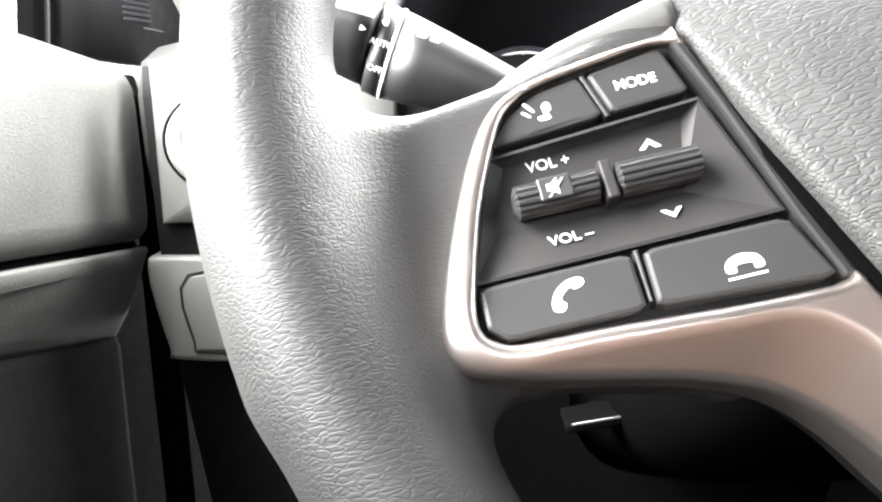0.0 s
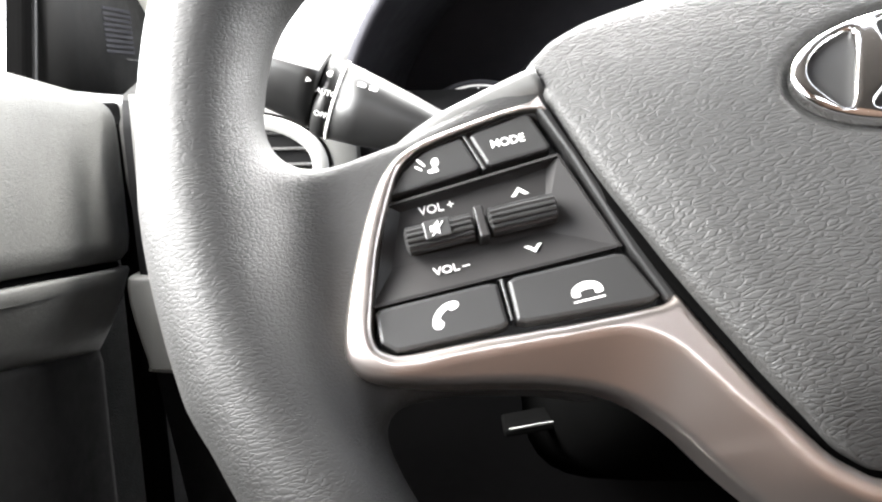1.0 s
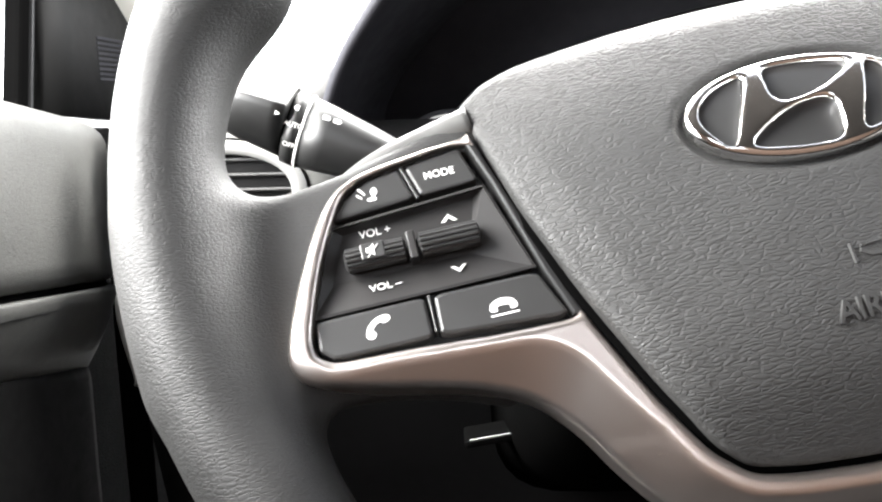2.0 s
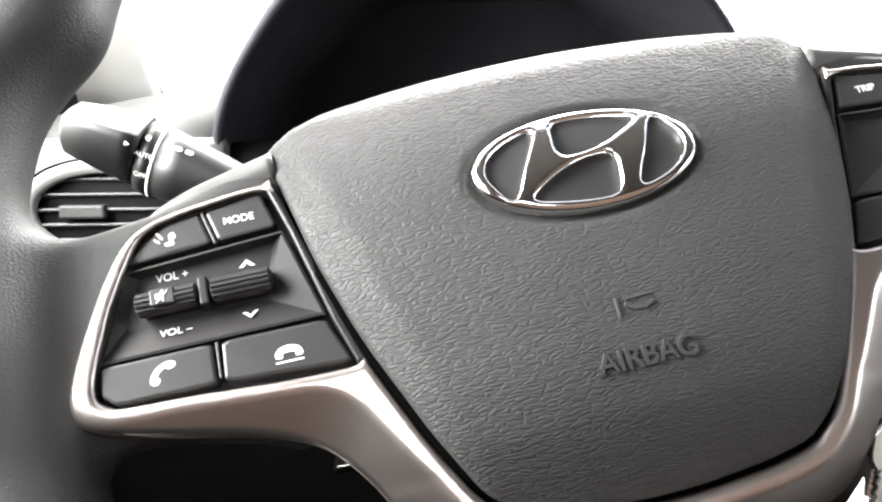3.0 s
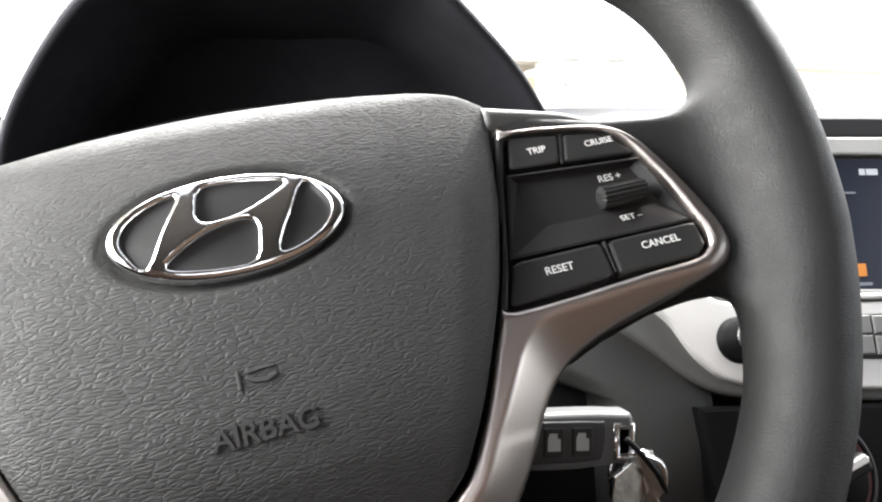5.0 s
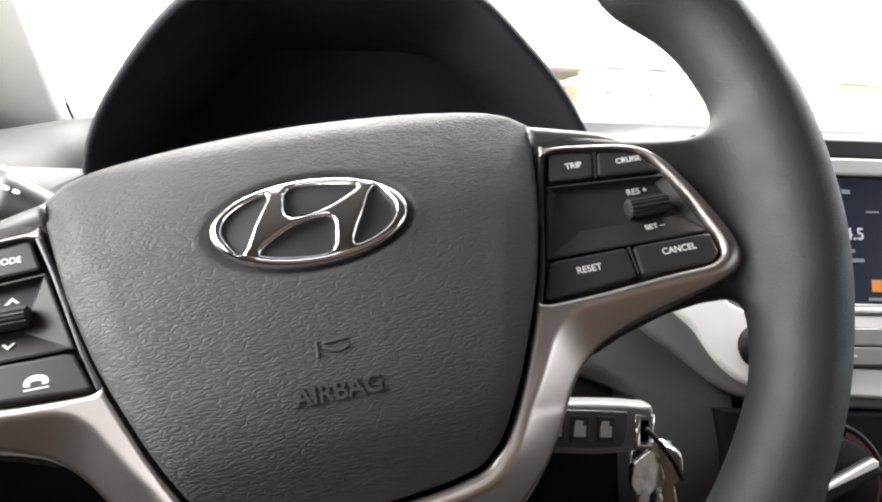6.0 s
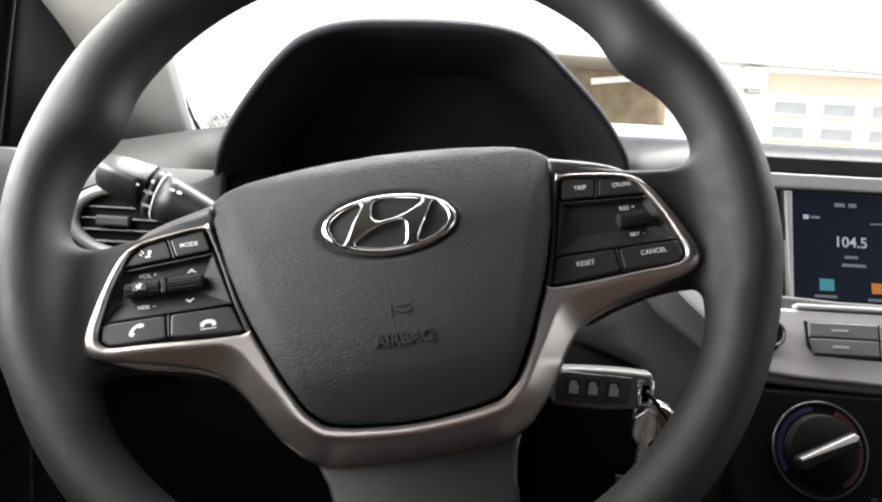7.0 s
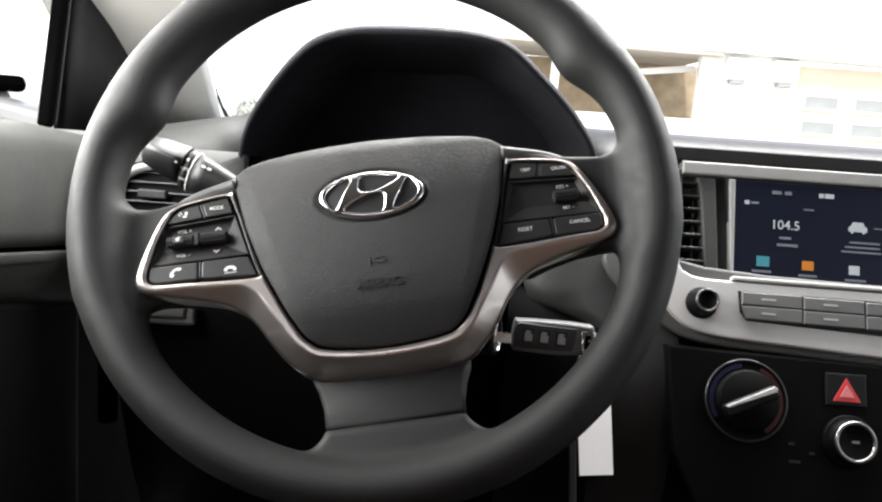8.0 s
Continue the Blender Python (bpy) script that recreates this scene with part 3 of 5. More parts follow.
part("barrel", lathe("barrel", [(0.016, 0), (0.016, 0.024), (0.0145, 0.028), (0.010, 0.028), (0.009, 0.025), (0.0, 0.025)], 28), BLACK, lock)
part("chrome_ring", tube("chrome_ring", [(0.0125 * math.cos(a), 0.0125 * math.sin(a), 0.028) for a in np.linspace(0, 2 * math.pi, 28, endpoint=False)], 0.001, 8, True), CHROME, lock, "chrome ring on the lock")
lever = thing("tilt_lever", "small lever with a bright edge, blackened for shade under the steering column", "lever", pose(-0.0718, 0.1502, 0.7917, 0, -9, 0))
part("handle", rbox("handle", 0.028, 0.02, 0.004, 0.0015), SEAMSHADE, lever)
part("bright_edge", rbox("bright_edge", 0.0225, 0.0012, 0.0012, 0.0004), RINGGREY, lever, "bright front edge", Matrix.Translation((0, -0.0102, 0.0024)))
part("stem", rbox("stem", 0.006, 0.03, 0.004, 0.0015), SEAMSHADE, lever, "", Matrix.Translation((0.004, 0.02, -0.006)) @ Matrix.Rotation(radians(-20), 4, "X"))

# light stalk: local x runs from the tip to the column
STALK = pose(-0.1525, 0.109, 0.9480, 0, 20, 0)
stalk = thing("light_stalk", "black light switch stalk with white printing", "stalk", STALK)


def oval(x, w, h, n=32, dz=0.0):
    return [(x, w * math.cos(a), dz + h * math.sin(a)) for a in np.linspace(0, 2 * math.pi, n, endpoint=False)]


def facet_oval(x, w, h, sharp, n=40):
    """A section with a slanted flat upper front and a round underside."""
    ring = []
    for a in np.linspace(0, 2 * math.pi, n, endpoint=False):
        c, q = math.cos(a), math.sin(a)
        p = sharp if q > 0 else 1.0
        ring.append((x, w * math.copysign(abs(c) ** p, c), 0.46 * h + h * (0.54 * abs(q) ** p if q > 0 else 1.46 * q)))
    return ring


part("arm", loft("arm", [oval(0.0042, 0.0119, 0.0152, dz=-0.0019), oval(0.014, 0.0115, 0.0142, dz=-0.0021), oval(0.03, 0.0105, 0.0118, dz=-0.0022), oval(0.046, 0.009, 0.0092, dz=-0.0026), oval(0.056, 0.008, 0.0078, dz=-0.0033), oval(0.11, 0.008, 0.0062, dz=-0.006)]), STALKBLACK, stalk)
part("band", loft("band", [oval(-0.0028, 0.0118, 0.0152, dz=-0.0017), oval(0.0034, 0.012, 0.0155, dz=-0.0019)]), STALKBLACK, stalk)
part("white_line", loft("white_line", [oval(0.0032, 0.01215, 0.01565, dz=-0.0019), oval(0.0043, 0.0121, 0.0156, dz=-0.0019)]), WHITE, stalk, "thin white ring round the stalk")
part("knob_gap", loft("knob_gap", [oval(-0.0036, 0.0108, 0.0138, dz=-0.0016), oval(-0.0026, 0.0108, 0.0138, dz=-0.0016)]), SEAMSHADE, stalk, "thin dark joint beside the knob")
knob = part("twist_knob", loft("twist_knob", [facet_oval(-0.036, 0.004, 0.005, 1.2), facet_oval(-0.0352, 0.0095, 0.0088, 1.45), facet_oval(-0.033, 0.0124, 0.0112, 1.65), facet_oval(-0.022, 0.0146, 0.0132, 1.75), facet_oval(-0.010, 0.0154, 0.0144, 1.75), facet_oval(-0.0048, 0.0148, 0.0150, 1.65), facet_oval(-0.0034, 0.0116, 0.0146, 1.6)]), STALKBLACK, stalk)
FACE = Matrix.Rotation(radians(90), 4, "X")
part("lettering", text_mesh("lettering", "AUTO", 0.0029, 0.00006, 0.00002), WHITE, stalk, "white printed AUTO", Matrix.Translation((0.0004, -0.0124, 0.0003)) @ FACE)
part("lettering", text_mesh("lettering", "OFF", 0.0029, 0.00006, 0.00002), WHITE, stalk, "white printed OFF", Matrix.Translation((0.0004, -0.0112, -0.0080)) @ Matrix.Rotation(radians(26), 4, "X") @ FACE)
part("lamp_mark", prism("lamp_mark", mm([(-2, -1.2), (-0.6, -1.2), (-0.6, 1.2), (-2, 1.2), (-2.8, 0)]), 0, 0.0002, 0.00005), WHITE, stalk, "white lamp symbol", Matrix.Translation((0.0010, -0.0103, 0.0072)) @ Matrix.Rotation(radians(-30), 4, "X") @ FACE)
part("pointer", prism("pointer", mm([(-1, -0.9), (1, 0), (-1, 0.9)]), 0, 0.0002, 0.00005), WHITE, stalk, "white pointer", Matrix.Translation((-0.0064, -0.0152, 0.0030)) @ FACE)
for ox in (0.010, 0.0145):
    part("lamp_mark", prism("lamp_mark", mm([(-1.6, -0.9), (1, -0.9), (1.6, 0), (1, 0.9), (-1.6, 0.9)]), 0, 0.0002, 0.00005), WHITE, stalk, "white lamp symbol", Matrix.Translation((ox + 0.002, -0.0100, 0.0070)) @ Matrix.Rotation(radians(-35), 4, "X") @ FACE)
for a in range(8):
    part("sun_mark", rbox("sun_mark", 0.0016, 0.0005, 0.0002, 0), WHITE, stalk, "", Matrix.Translation((-0.022, -0.0075, 0.0100)) @ Matrix.Rotation(radians(-62), 4, "X") @ FACE @ Matrix.Rotation(radians(45 * a), 4, "Z") @ Matrix.Translation((0.0022, 0, 0)))

# key in the lock
fob = thing("key_fob", "black folding car key in the ignition lock", "key", pose(0.129, 0.088, 0.8452, 90 - 8, 1.5, 0))
FOB = curve([(-0.031, -0.010), (-0.024, -0.0122), (0.0, -0.0125), (0.019, -0.0105), (0.0265, -0.009), (0.0275, 0.0095), (0.02, 0.0118), (0.0, 0.0122), (-0.025, 0.0112), (-0.031, 0.009)], 4)
part("case", prism("case", FOB, -0.007, 0.006, 0.003, True, 4), surface("key_plastic", (0.14, 0.14, 0.14), 0.4, grain=0.00004, size=2000, vary=0.12), fob)
face = part("button_panel", prism("button_panel", curve([(-0.029, -0.008), (-0.01, -0.0092), (0.009, -0.0085), (0.0135, -0.006), (0.0145, 0.007), (0.01, 0.0086), (-0.012, 0.0088), (-0.029, 0.008)], 4), 0.004, 0.0068, 0.0008, True), surface("fob_panel", (0.055, 0.055, 0.055), 0.45, grain=0.00003, size=2200, vary=0.1), fob, "grey rubber button panel")
for k, ox in enumerate((-0.02, -0.0085, 0.004)):
    part("key_button", prism("key_button", [(ox - 0.0045, -0.0062), (ox + 0.0045, -0.0062), (ox + 0.0045, 0.0062), (ox - 0.0045, 0.0062)], 0.006, 0.0074, 0.0006), BUTTON, face)
    part("key_symbol", prism("key_symbol", [(ox - 0.0028, -0.0036), (ox + 0.0028, -0.0036), (ox + 0.0028, 0.0016), (ox + 0.0014, 0.0016), (ox + 0.0014, 0.004), (ox - 0.002, 0.004), (ox - 0.0028, 0.0016)], 0.007, 0.0076, 0.0001), surface("grey_print", (0.5, 0.5, 0.48), 0.6, vary=0.1), face, "worn pale symbol")
loop = [(0.0195, -0.0075, 0.0055), (0.0195, 0.0065, 0.0055), (0.027, 0.0065, 0.004), (0.027, -0.0075, 0.004)]
part("chrome_loop", tube("chrome_loop", curve(loop, 1), 0.0017, 8, True), CHROME, fob, "chrome frame of the ring eye")
part("eye_hole", rbox("eye_hole", 0.0048, 0.0108, 0.003, 0.0008), SEAMSHADE, fob, "", Matrix.Translation((0.0232, -0.0005, 0.0048)))
part("blade", rbox("blade", 0.02, 0.008, 0.0025, 0.0005), CHROME, fob, "", Matrix.Translation((-0.036, -0.004, 0)))

bunch = thing("key_bunch", "bunch of shiny metal keys hanging from the car key", "keys", Matrix.Translation((0.156, 0.083, 0.843)))
part("cord", tube("cord", curve([(-0.004, -0.003, 0.004), (0.002, -0.006, -0.002), (0.009, -0.008, -0.011), (0.014, -0.006, -0.02)], 4, False), 0.0013, 8), RUBBER, bunch, "black loop of cord")
part("split_ring", tube("split_ring", [(0.002 + 0.011 * math.cos(a), 0.002 * math.sin(3 * a), -0.014 + 0.011 * math.sin(a)) for a in np.linspace(0, 2 * math.pi, 28, endpoint=False)], 0.0016, 8, True), CHROME, bunch)


def flat_key(head, length):
    body = curve([(0.0, 0.0), (head, -0.006), (head, -0.016), (0.004, -0.022)], 5, False) + [(0.004, -length), (0.001, -length - 0.003)]
    for k in range(5):
        y = -length + 0.004 * k
        body += [(-0.003, y + 0.001), (-0.0018, y + 0.003)]
    body += curve([(-0.004, -0.022), (-head, -0.016), (-head, -0.006)], 4, False)
    return prism("key", body[::-1], -0.0013, 0.0013, 0.0005)


for k, (ox, oz, tilt, turn_, head, length) in enumerate(((-0.002, -0.006, 6, 20, 0.0085, 0.041), (0.003, -0.003, -6, -28, 0.009, 0.042), (0.007, -0.006, -10, 50, 0.0085, 0.038), (0.001, -0.012, 3, 68, 0.009, 0.042), (-0.001, -0.009, 9, -60, 0.009, 0.04))):
    part("key", flat_key(head, length), KEYMETAL, bunch, "shiny metal key", Matrix.Translation((ox, -0.004 + 0.003 * k, oz)) @ pose(0, 0, 0, 90, tilt, turn_) @ Matrix.Rotation(radians(8 * k), 4, "Z"))

# ---- instrument cluster ----
cluster = thing("instrument_cluster", "black hooded instrument cluster behind the steering wheel", "instrument cluster")
LIP = [(-0.166, 0.925), (-0.164, 0.952), (-0.150, 0.982), (-0.127, 1.012), (-0.101, 1.039), (-0.080, 1.054), (-0.052, 1.0625), (-0.013, 1.0655), (0.032, 1.066), (0.060, 1.0635), (0.082, 1.057), (0.105, 1.040), (0.133, 1.016), (0.152, 0.995), (0.164, 0.978), (0.172, 0.955), (0.176, 0.925)]


def hood_ring(grow, push, drop=0.0):
    out, mid = [], Vector((0.003, 0.95))
    for x, z in [q[:2] for q in curve([(a, b, 0) for a, b in LIP], 4, False)]:
        d = Vector((x, z)) - mid
        s = 1 + grow / d.length
        out.append((mid.x + d.x * s, 0.195 + (1.065 - z) * 0.65 + push, max(0.9, mid.y + d.y * s - drop)))
    return out


part("hood", loft("hood", [hood_ring(-0.028, 0.13), hood_ring(-0.008, 0.03), hood_ring(-0.003, 0.004), hood_ring(0.0, 0.0), hood_ring(0.003, 0.002), hood_ring(0.006, 0.012), hood_ring(0.012, 0.06, 0.004), hood_ring(0.024, 0.16, 0.02), hood_ring(0.04, 0.28, 0.06)], closed=False), SHADE, cluster, "matt black grained hood")
back = hood_ring(-0.024, 0.125)
part("bezel", mesh_of("bezel", [(x, y, max(z, 0.86)) for x, y, z in back] + [(0.15, 0.43, 0.84), (-0.15, 0.43, 0.84)] + [(x, y + 0.01, max(z, 0.86)) for x, y, z in back] + [(0.15, 0.44, 0.84), (-0.15, 0.44, 0.84)], [tuple(range(len(back) + 2))[::-1], tuple(range(len(back) + 2, 2 * len(back) + 4))], False), SHADE, cluster, "black back of the cluster")
part("binnacle_floor", rbox("binnacle_floor", 0.36, 0.24, 0.01, 0.002), SHADE, cluster, "", Matrix.Translation((0.004, 0.335, 0.862)))
GAUGE = glow("lit_gauge", (0.8, 0.8, 0.8), 0.1)
dial = part("dial", lathe("dial", [(0.05, 0), (0.05, 0.004), (0.047, 0.005), (0.047, 0.003), (0.0, 0.003)], 48), SHADE, cluster, "dark round dial", Matrix.Translation((-0.086, 0.332, 0.903)) @ Matrix.Rotation(radians(90), 4, "X"))
for k in range(25):
    a = radians(225 - 270 * k / 24)
    long_ = 0.006 if k % 2 == 0 else 0.0035
    part("tick", rbox("tick", long_, 0.0012, 0.0006, 0), GAUGE, dial, "", Matrix.Rotation(a, 4, "Z") @ Matrix.Translation((0.045 - long_ / 2, 0, 0.0055)))
part("dial_ring", tube("dial_ring", [(0.046 * math.cos(a), 0.046 * math.sin(a), 0.005) for a in np.linspace(0, 2 * math.pi, 64, endpoint=False)], 0.0007, 6, True), GAUGE, dial, "thin white ring")

# ---- dashboard ----
dashboard = thing("dashboard", "dark grey grained dashboard under the windscreen", "dashboard")


def strip(profile, xs, bend):
    """A sheet swept across the car; bend(x) shifts a profile of (y, z)."""
    return [[(x, y + bend(x)[0], z + bend(x)[1] * s) for y, z, s in profile] for x in xs]


xs = [-0.318, -0.28, -0.24, -0.20, -0.176, -0.168, -0.08, 0.0, 0.09, 0.178, 0.186, 0.22, 0.30, 0.40, 0.52, 0.66, 0.80, 0.95, 1.08]
sag = lambda x: (0.19 if -0.17 < x < 0.18 else (0.032 + 0.03 * max(0, (-0.16 - x) / 0.16)) if x < 0 else 0, 0.026 * min(1, max(0, (x + 0.32) / 0.14)) - 0.034 + (0.008 if x > -0.1 else 0))  # noqa: E731
TOPLINE = [(0.268, 0.90, 1), (0.262, 0.93, 1), (0.262, 0.962, 1), (0.270, 0.976, 1), (0.295, 0.984, 1), (0.40, 0.986, 1), (0.60, 0.984, 1), (0.80, 0.970, 1), (1.0, 0.955, 1)]
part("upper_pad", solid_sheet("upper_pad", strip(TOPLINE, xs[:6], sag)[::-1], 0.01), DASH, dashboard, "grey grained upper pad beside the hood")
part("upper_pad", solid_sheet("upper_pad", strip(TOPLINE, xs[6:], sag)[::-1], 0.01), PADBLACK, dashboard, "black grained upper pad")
LOWLINE = [(0.36, 0.45, 0), (0.25, 0.55, 0), (0.20, 0.66, 0), (0.195, 0.75, 0), (0.215, 0.82, 0), (0.245, 0.88, 0), (0.262, 0.935, 0)]
part("lower_panel", solid_sheet("lower_panel", strip(LOWLINE, [0.10 + 0.1 * k for k in range(11)], lambda x: (0, 0))[::-1], 0.01), DASHSHADE, dashboard, "lower panel coloured dark for the shade below the dash")
LEFTLINE = [(0.40, 0.45, 0), (0.34, 0.60, 0), (0.30, 0.74, 0), (0.285, 0.80, 0), (0.283, 0.86, 0), (0.283, 0.93, 0), (0.287, 0.945, 0)]
part("knee_panel", solid_sheet("knee_panel", strip(LEFTLINE, [-0.302, -0.25, -0.19, -0.12, -0.05, 0.02, 0.09, 0.13], lambda x: (0.02 if x > -0.16 else 0, 0))[::-1], 0.008), DASHSHADE, dashboard, "knee panel coloured dark for the shade behind the wheel")
WINGLINE = ((0.93, 0.235), (0.89, 0.215), (0.86, 0.20), (0.845, 0.1925), (0.836, 0.188), (0.826, 0.183), (0.80, 0.172), (0.76, 0.165), (0.70, 0.17), (0.60, 0.19))
narrow = lambda z: 1 - 0.52 * min(1, max(0, (0.847 - z) / 0.022))  # noqa: E731
part("centre_wing", solid_sheet("centre_wing", [[(0.245 - (0.245 - x) * narrow(z), y + back_, z) for z, y in WINGLINE] for x, back_ in ((0.245, 0), (0.22, 0), (0.19, 0), (0.16, 0), (0.13, 0), (0.112, 0.012), (0.10, 0.06))], 0.006), WINGGREY, dashboard, "grey side of the centre stack, hollowed below")

# left vent
def vent_slats(parent, w, h, n, deep, tilt):
    for k in range(n):
        z = -h / 2 + h * (k + 0.5) / n
        part("slat", rbox("slat", w, deep, 0.0022, 0.0008), BUTTON, parent, "", Matrix.Translation((0, z, -0.006)) @ Matrix.Rotation(radians(90 + tilt), 4, "X"))


VENTRING = surface("vent_satin", (0.22, 0.22, 0.215), 0.4, metal=0.2, vary=0.05)
vent = thing("air_vent", "oval air vent with a bright ring and dark slats", "air vent", on_plane(-0.234, 0.268, 0.905, 0.05))
OV = [(0.050 * math.copysign(abs(math.cos(a)) ** 0.93, math.cos(a)), 0.0285 * math.copysign(abs(math.sin(a)) ** 0.93, math.sin(a)), 0) for a in np.linspace(0, 2 * math.pi, 48, endpoint=False)]
part("groove", tube("groove", [(1.13 * x, 1.17 * y, -0.0006) for x, y, _ in OV], 0.0009, 8, True), SEAMSHADE, vent, "thin dark joint round the ring")
box_out = lambda a, k: (0.005 + 0.068 * k * math.copysign(min(1, 1.7 * abs(math.cos(a))), math.cos(a)), 0.0455 * k * math.copysign(min(1, 1.45 * abs(math.sin(a))), math.sin(a)))  # noqa: E731
angs = np.linspace(0, 2 * math.pi, 48, endpoint=False)
part("surround", loft("surround", [[(*box_out(a, 1.0), -0.03) for a in angs], [(*box_out(a, 1.0), -0.006) for a in angs], [(*box_out(a, 0.97), -0.003) for a in angs], [(1.14 * x, 1.2 * y, -0.0015) for x, y, _ in OV], [(x, y, -0.001) for x, y, _ in OV], [(x, y, -0.02) for x, y, _ in OV]], True, False), surface("pale_surround", (0.085, 0.085, 0.082), 0.5, grain=0.00006, size=1000, cells=True, vary=0.08), vent, "pale grey surround")
part("face_ring", loft("face_ring", [[(1.12 * x, 1.16 * y, -0.002) for x, y, _ in OV], [(1.1 * x, 1.14 * y, 0.001) for x, y, _ in OV], [(0.92 * x, 0.86 * y, 0.002) for x, y, _ in OV], [(0.90 * x, 0.83 * y, -0.004) for x, y, _ in OV]], True, False), VENTRING, vent, "wide satin face ring")
part("duct", prism("duct", [(x, y) for x, y, _ in OV], -0.04, -0.022, 0.001), RUBBER, vent)
for k in range(5):
    z = -0.0195 + 0.0095 * k
    w = 0.094 * (1 - (abs(z) / 0.027) ** 2) ** 0.5
    part("slat", rbox("slat", w, 0.013, 0.0022, 0.0008), BUTTON, vent, "", Matrix.Translation((0, z, -0.009)) @ Matrix.Rotation(radians(72), 4, "X"))
part("tab", rbox("tab", 0.028, 0.0085, 0.008, 0.0015), DASH, vent, "grey sliding tab", Matrix.Translation((-0.016, 0.0, -0.002)))

switches = thing("switch_panel", "pale grey switch panel below the air vent", "switch panel", on_plane(-0.249, 0.272, 0.808, 0.03))
part("plate", prism("plate", curve([(-0.052, -0.022), (-0.044, -0.031), (0.034, -0.033), (0.042, -0.024), (0.042, 0.022), (0.034, 0.028), (-0.044, 0.032), (-0.06, 0.026)], 4), -0.012, 0.004, 0.003, True), surface("pale_plastic", (0.09, 0.09, 0.087), 0.5, grain=0.0001, size=1500, vary=0.08), switches)
part("blank", prism("blank", curve([(-0.034, -0.018), (-0.028, -0.024), (0.026, -0.024), (0.032, -0.018), (0.032, 0.016), (-0.034, 0.02)], 4), 0.002, 0.0062, 0.001, True), surface("pale_plastic_inner", (0.1, 0.1, 0.096), 0.5, grain=0.0001, size=1500, vary=0.08), switches)
part("groove", tube("groove", [(q[0], q[1], 0.0042) for q in curve([(-0.036, -0.019), (-0.029, -0.026), (0.027, -0.026), (0.034, -0.019), (0.034, 0.017), (-0.036, 0.021)], 4)], 0.0007, 6, True), RUBBER, switches, "dark joint")

# centre stack: strips, vent, screen
stack = thing("centre_stack", "dark centre stack with a silver band", "centre stack", on_plane(0.0, 0.230, 0.915, 0.33))
U = math.hypot(1, 0.33)
band = lambda x0, x1, z0, z1, up, out, mat_, nm, lab="", bevel=0.0015: part(nm, prism(nm, [(x0, (z0 - 0.915) * U), (x1, (z0 - 0.915) * U), (x1, (z1 - 0.915) * U), (x0, (z1 - 0.915) * U)], up, out, bevel), mat_, stack, lab)  # noqa: E731
band(0.236, 0.72, 0.9735, 0.986, -0.03, 0.004, BLACK, "upper_strip", "black strip under the dash top")
band(0.246, 0.72, 0.9615, 0.9728, -0.03, 0.006, DULLSILVER, "silver_band", "silver band above the screen")
band(0.272, 0.56, 0.868, 0.961, -0.03, -0.004, GLOSS, "back_plate", "gloss black frame behind the screen")
band(0.236, 0.247, 0.866, 0.966, -0.03, 0.003, PADBLACK, "vent_post")
part("vent_edge", prism("vent_edge", [(0.2705, (0.868 - 0.915) * U), (0.282, (0.868 - 0.915) * U), (0.2765, (0.9605 - 0.915) * U), (0.259, (0.9605 - 0.915) * U), (0.263, (0.95 - 0.915) * U)], -0.03, 0.002, 0.0015), surface("dark_satin", (0.09, 0.09, 0.088), 0.4, metal=0.4, vary=0.06), stack, "dark satin edge of the vent")
cvent = thing("air_vent", "upright centre air vent with dark slats", "air vent", on_plane(0.258, 0.230, 0.915, 0.33))
part("duct", rbox("duct", 0.026, 0.10, 0.004, 0.001), RUBBER, cvent, "", Matrix.Translation((0, 0, -0.022)))
vent_slats(cvent, 0.026, 0.094, 8, 0.012, -12)
part("upright", rbox("upright", 0.002, 0.094, 0.01, 0.0005), BUTTON, cvent, "", Matrix.Translation((0.002, 0, -0.012)))

screen = thing("touch_screen", "car touch screen showing a radio page on dark blue", "touch screen", on_plane(0.387, 0.230, 0.917, 0.33))
part("frame", prism("frame", curve([(-0.094, -0.044), (0.094, -0.044), (0.094, 0.046), (-0.101, 0.046)], 1), -0.02, 0.0025, 0.0015), GLOSS, screen)
part("silver_edge", prism("silver_edge", [(-0.0958, -0.0465), (-0.0932, -0.0465), (-0.0935, 0.0455), (-0.0995, 0.0455)], -0.006, 0.0045, 0.0015), DULLSILVER, screen, "bright silver side edge")
part("silver_edge", prism("silver_edge", [(-0.0925, -0.0475), (0.094, -0.0475), (0.094, -0.0452), (-0.091, -0.0452)], -0.006, 0.004, 0.0008), PANELSILVER, screen, "bright silver lower edge")
SCR = glow("screen_blue", (0.012, 0.018, 0.04), 0.05)
page = part("display", prism("display", [(-0.0925, -0.0438), (0.092, -0.0438), (0.092, 0.0445), (-0.0922, 0.0445)], 0.0, 0.0032, 0.0003), SCR, screen, "dark blue lit display")
LIT = glow("screen_white", (0.75, 0.8, 0.85), 0.1)
DIM = glow("screen_grey", (0.3, 0.33, 0.38), 0.08)


def lit(nm, x, z, w, h, mat_=LIT):
    return part(nm, rbox(nm, w, h, 0.0004, 0), mat_, page, "", Matrix.Translation((x - 0.387, (z - 0.917) * U, 0.0035)))


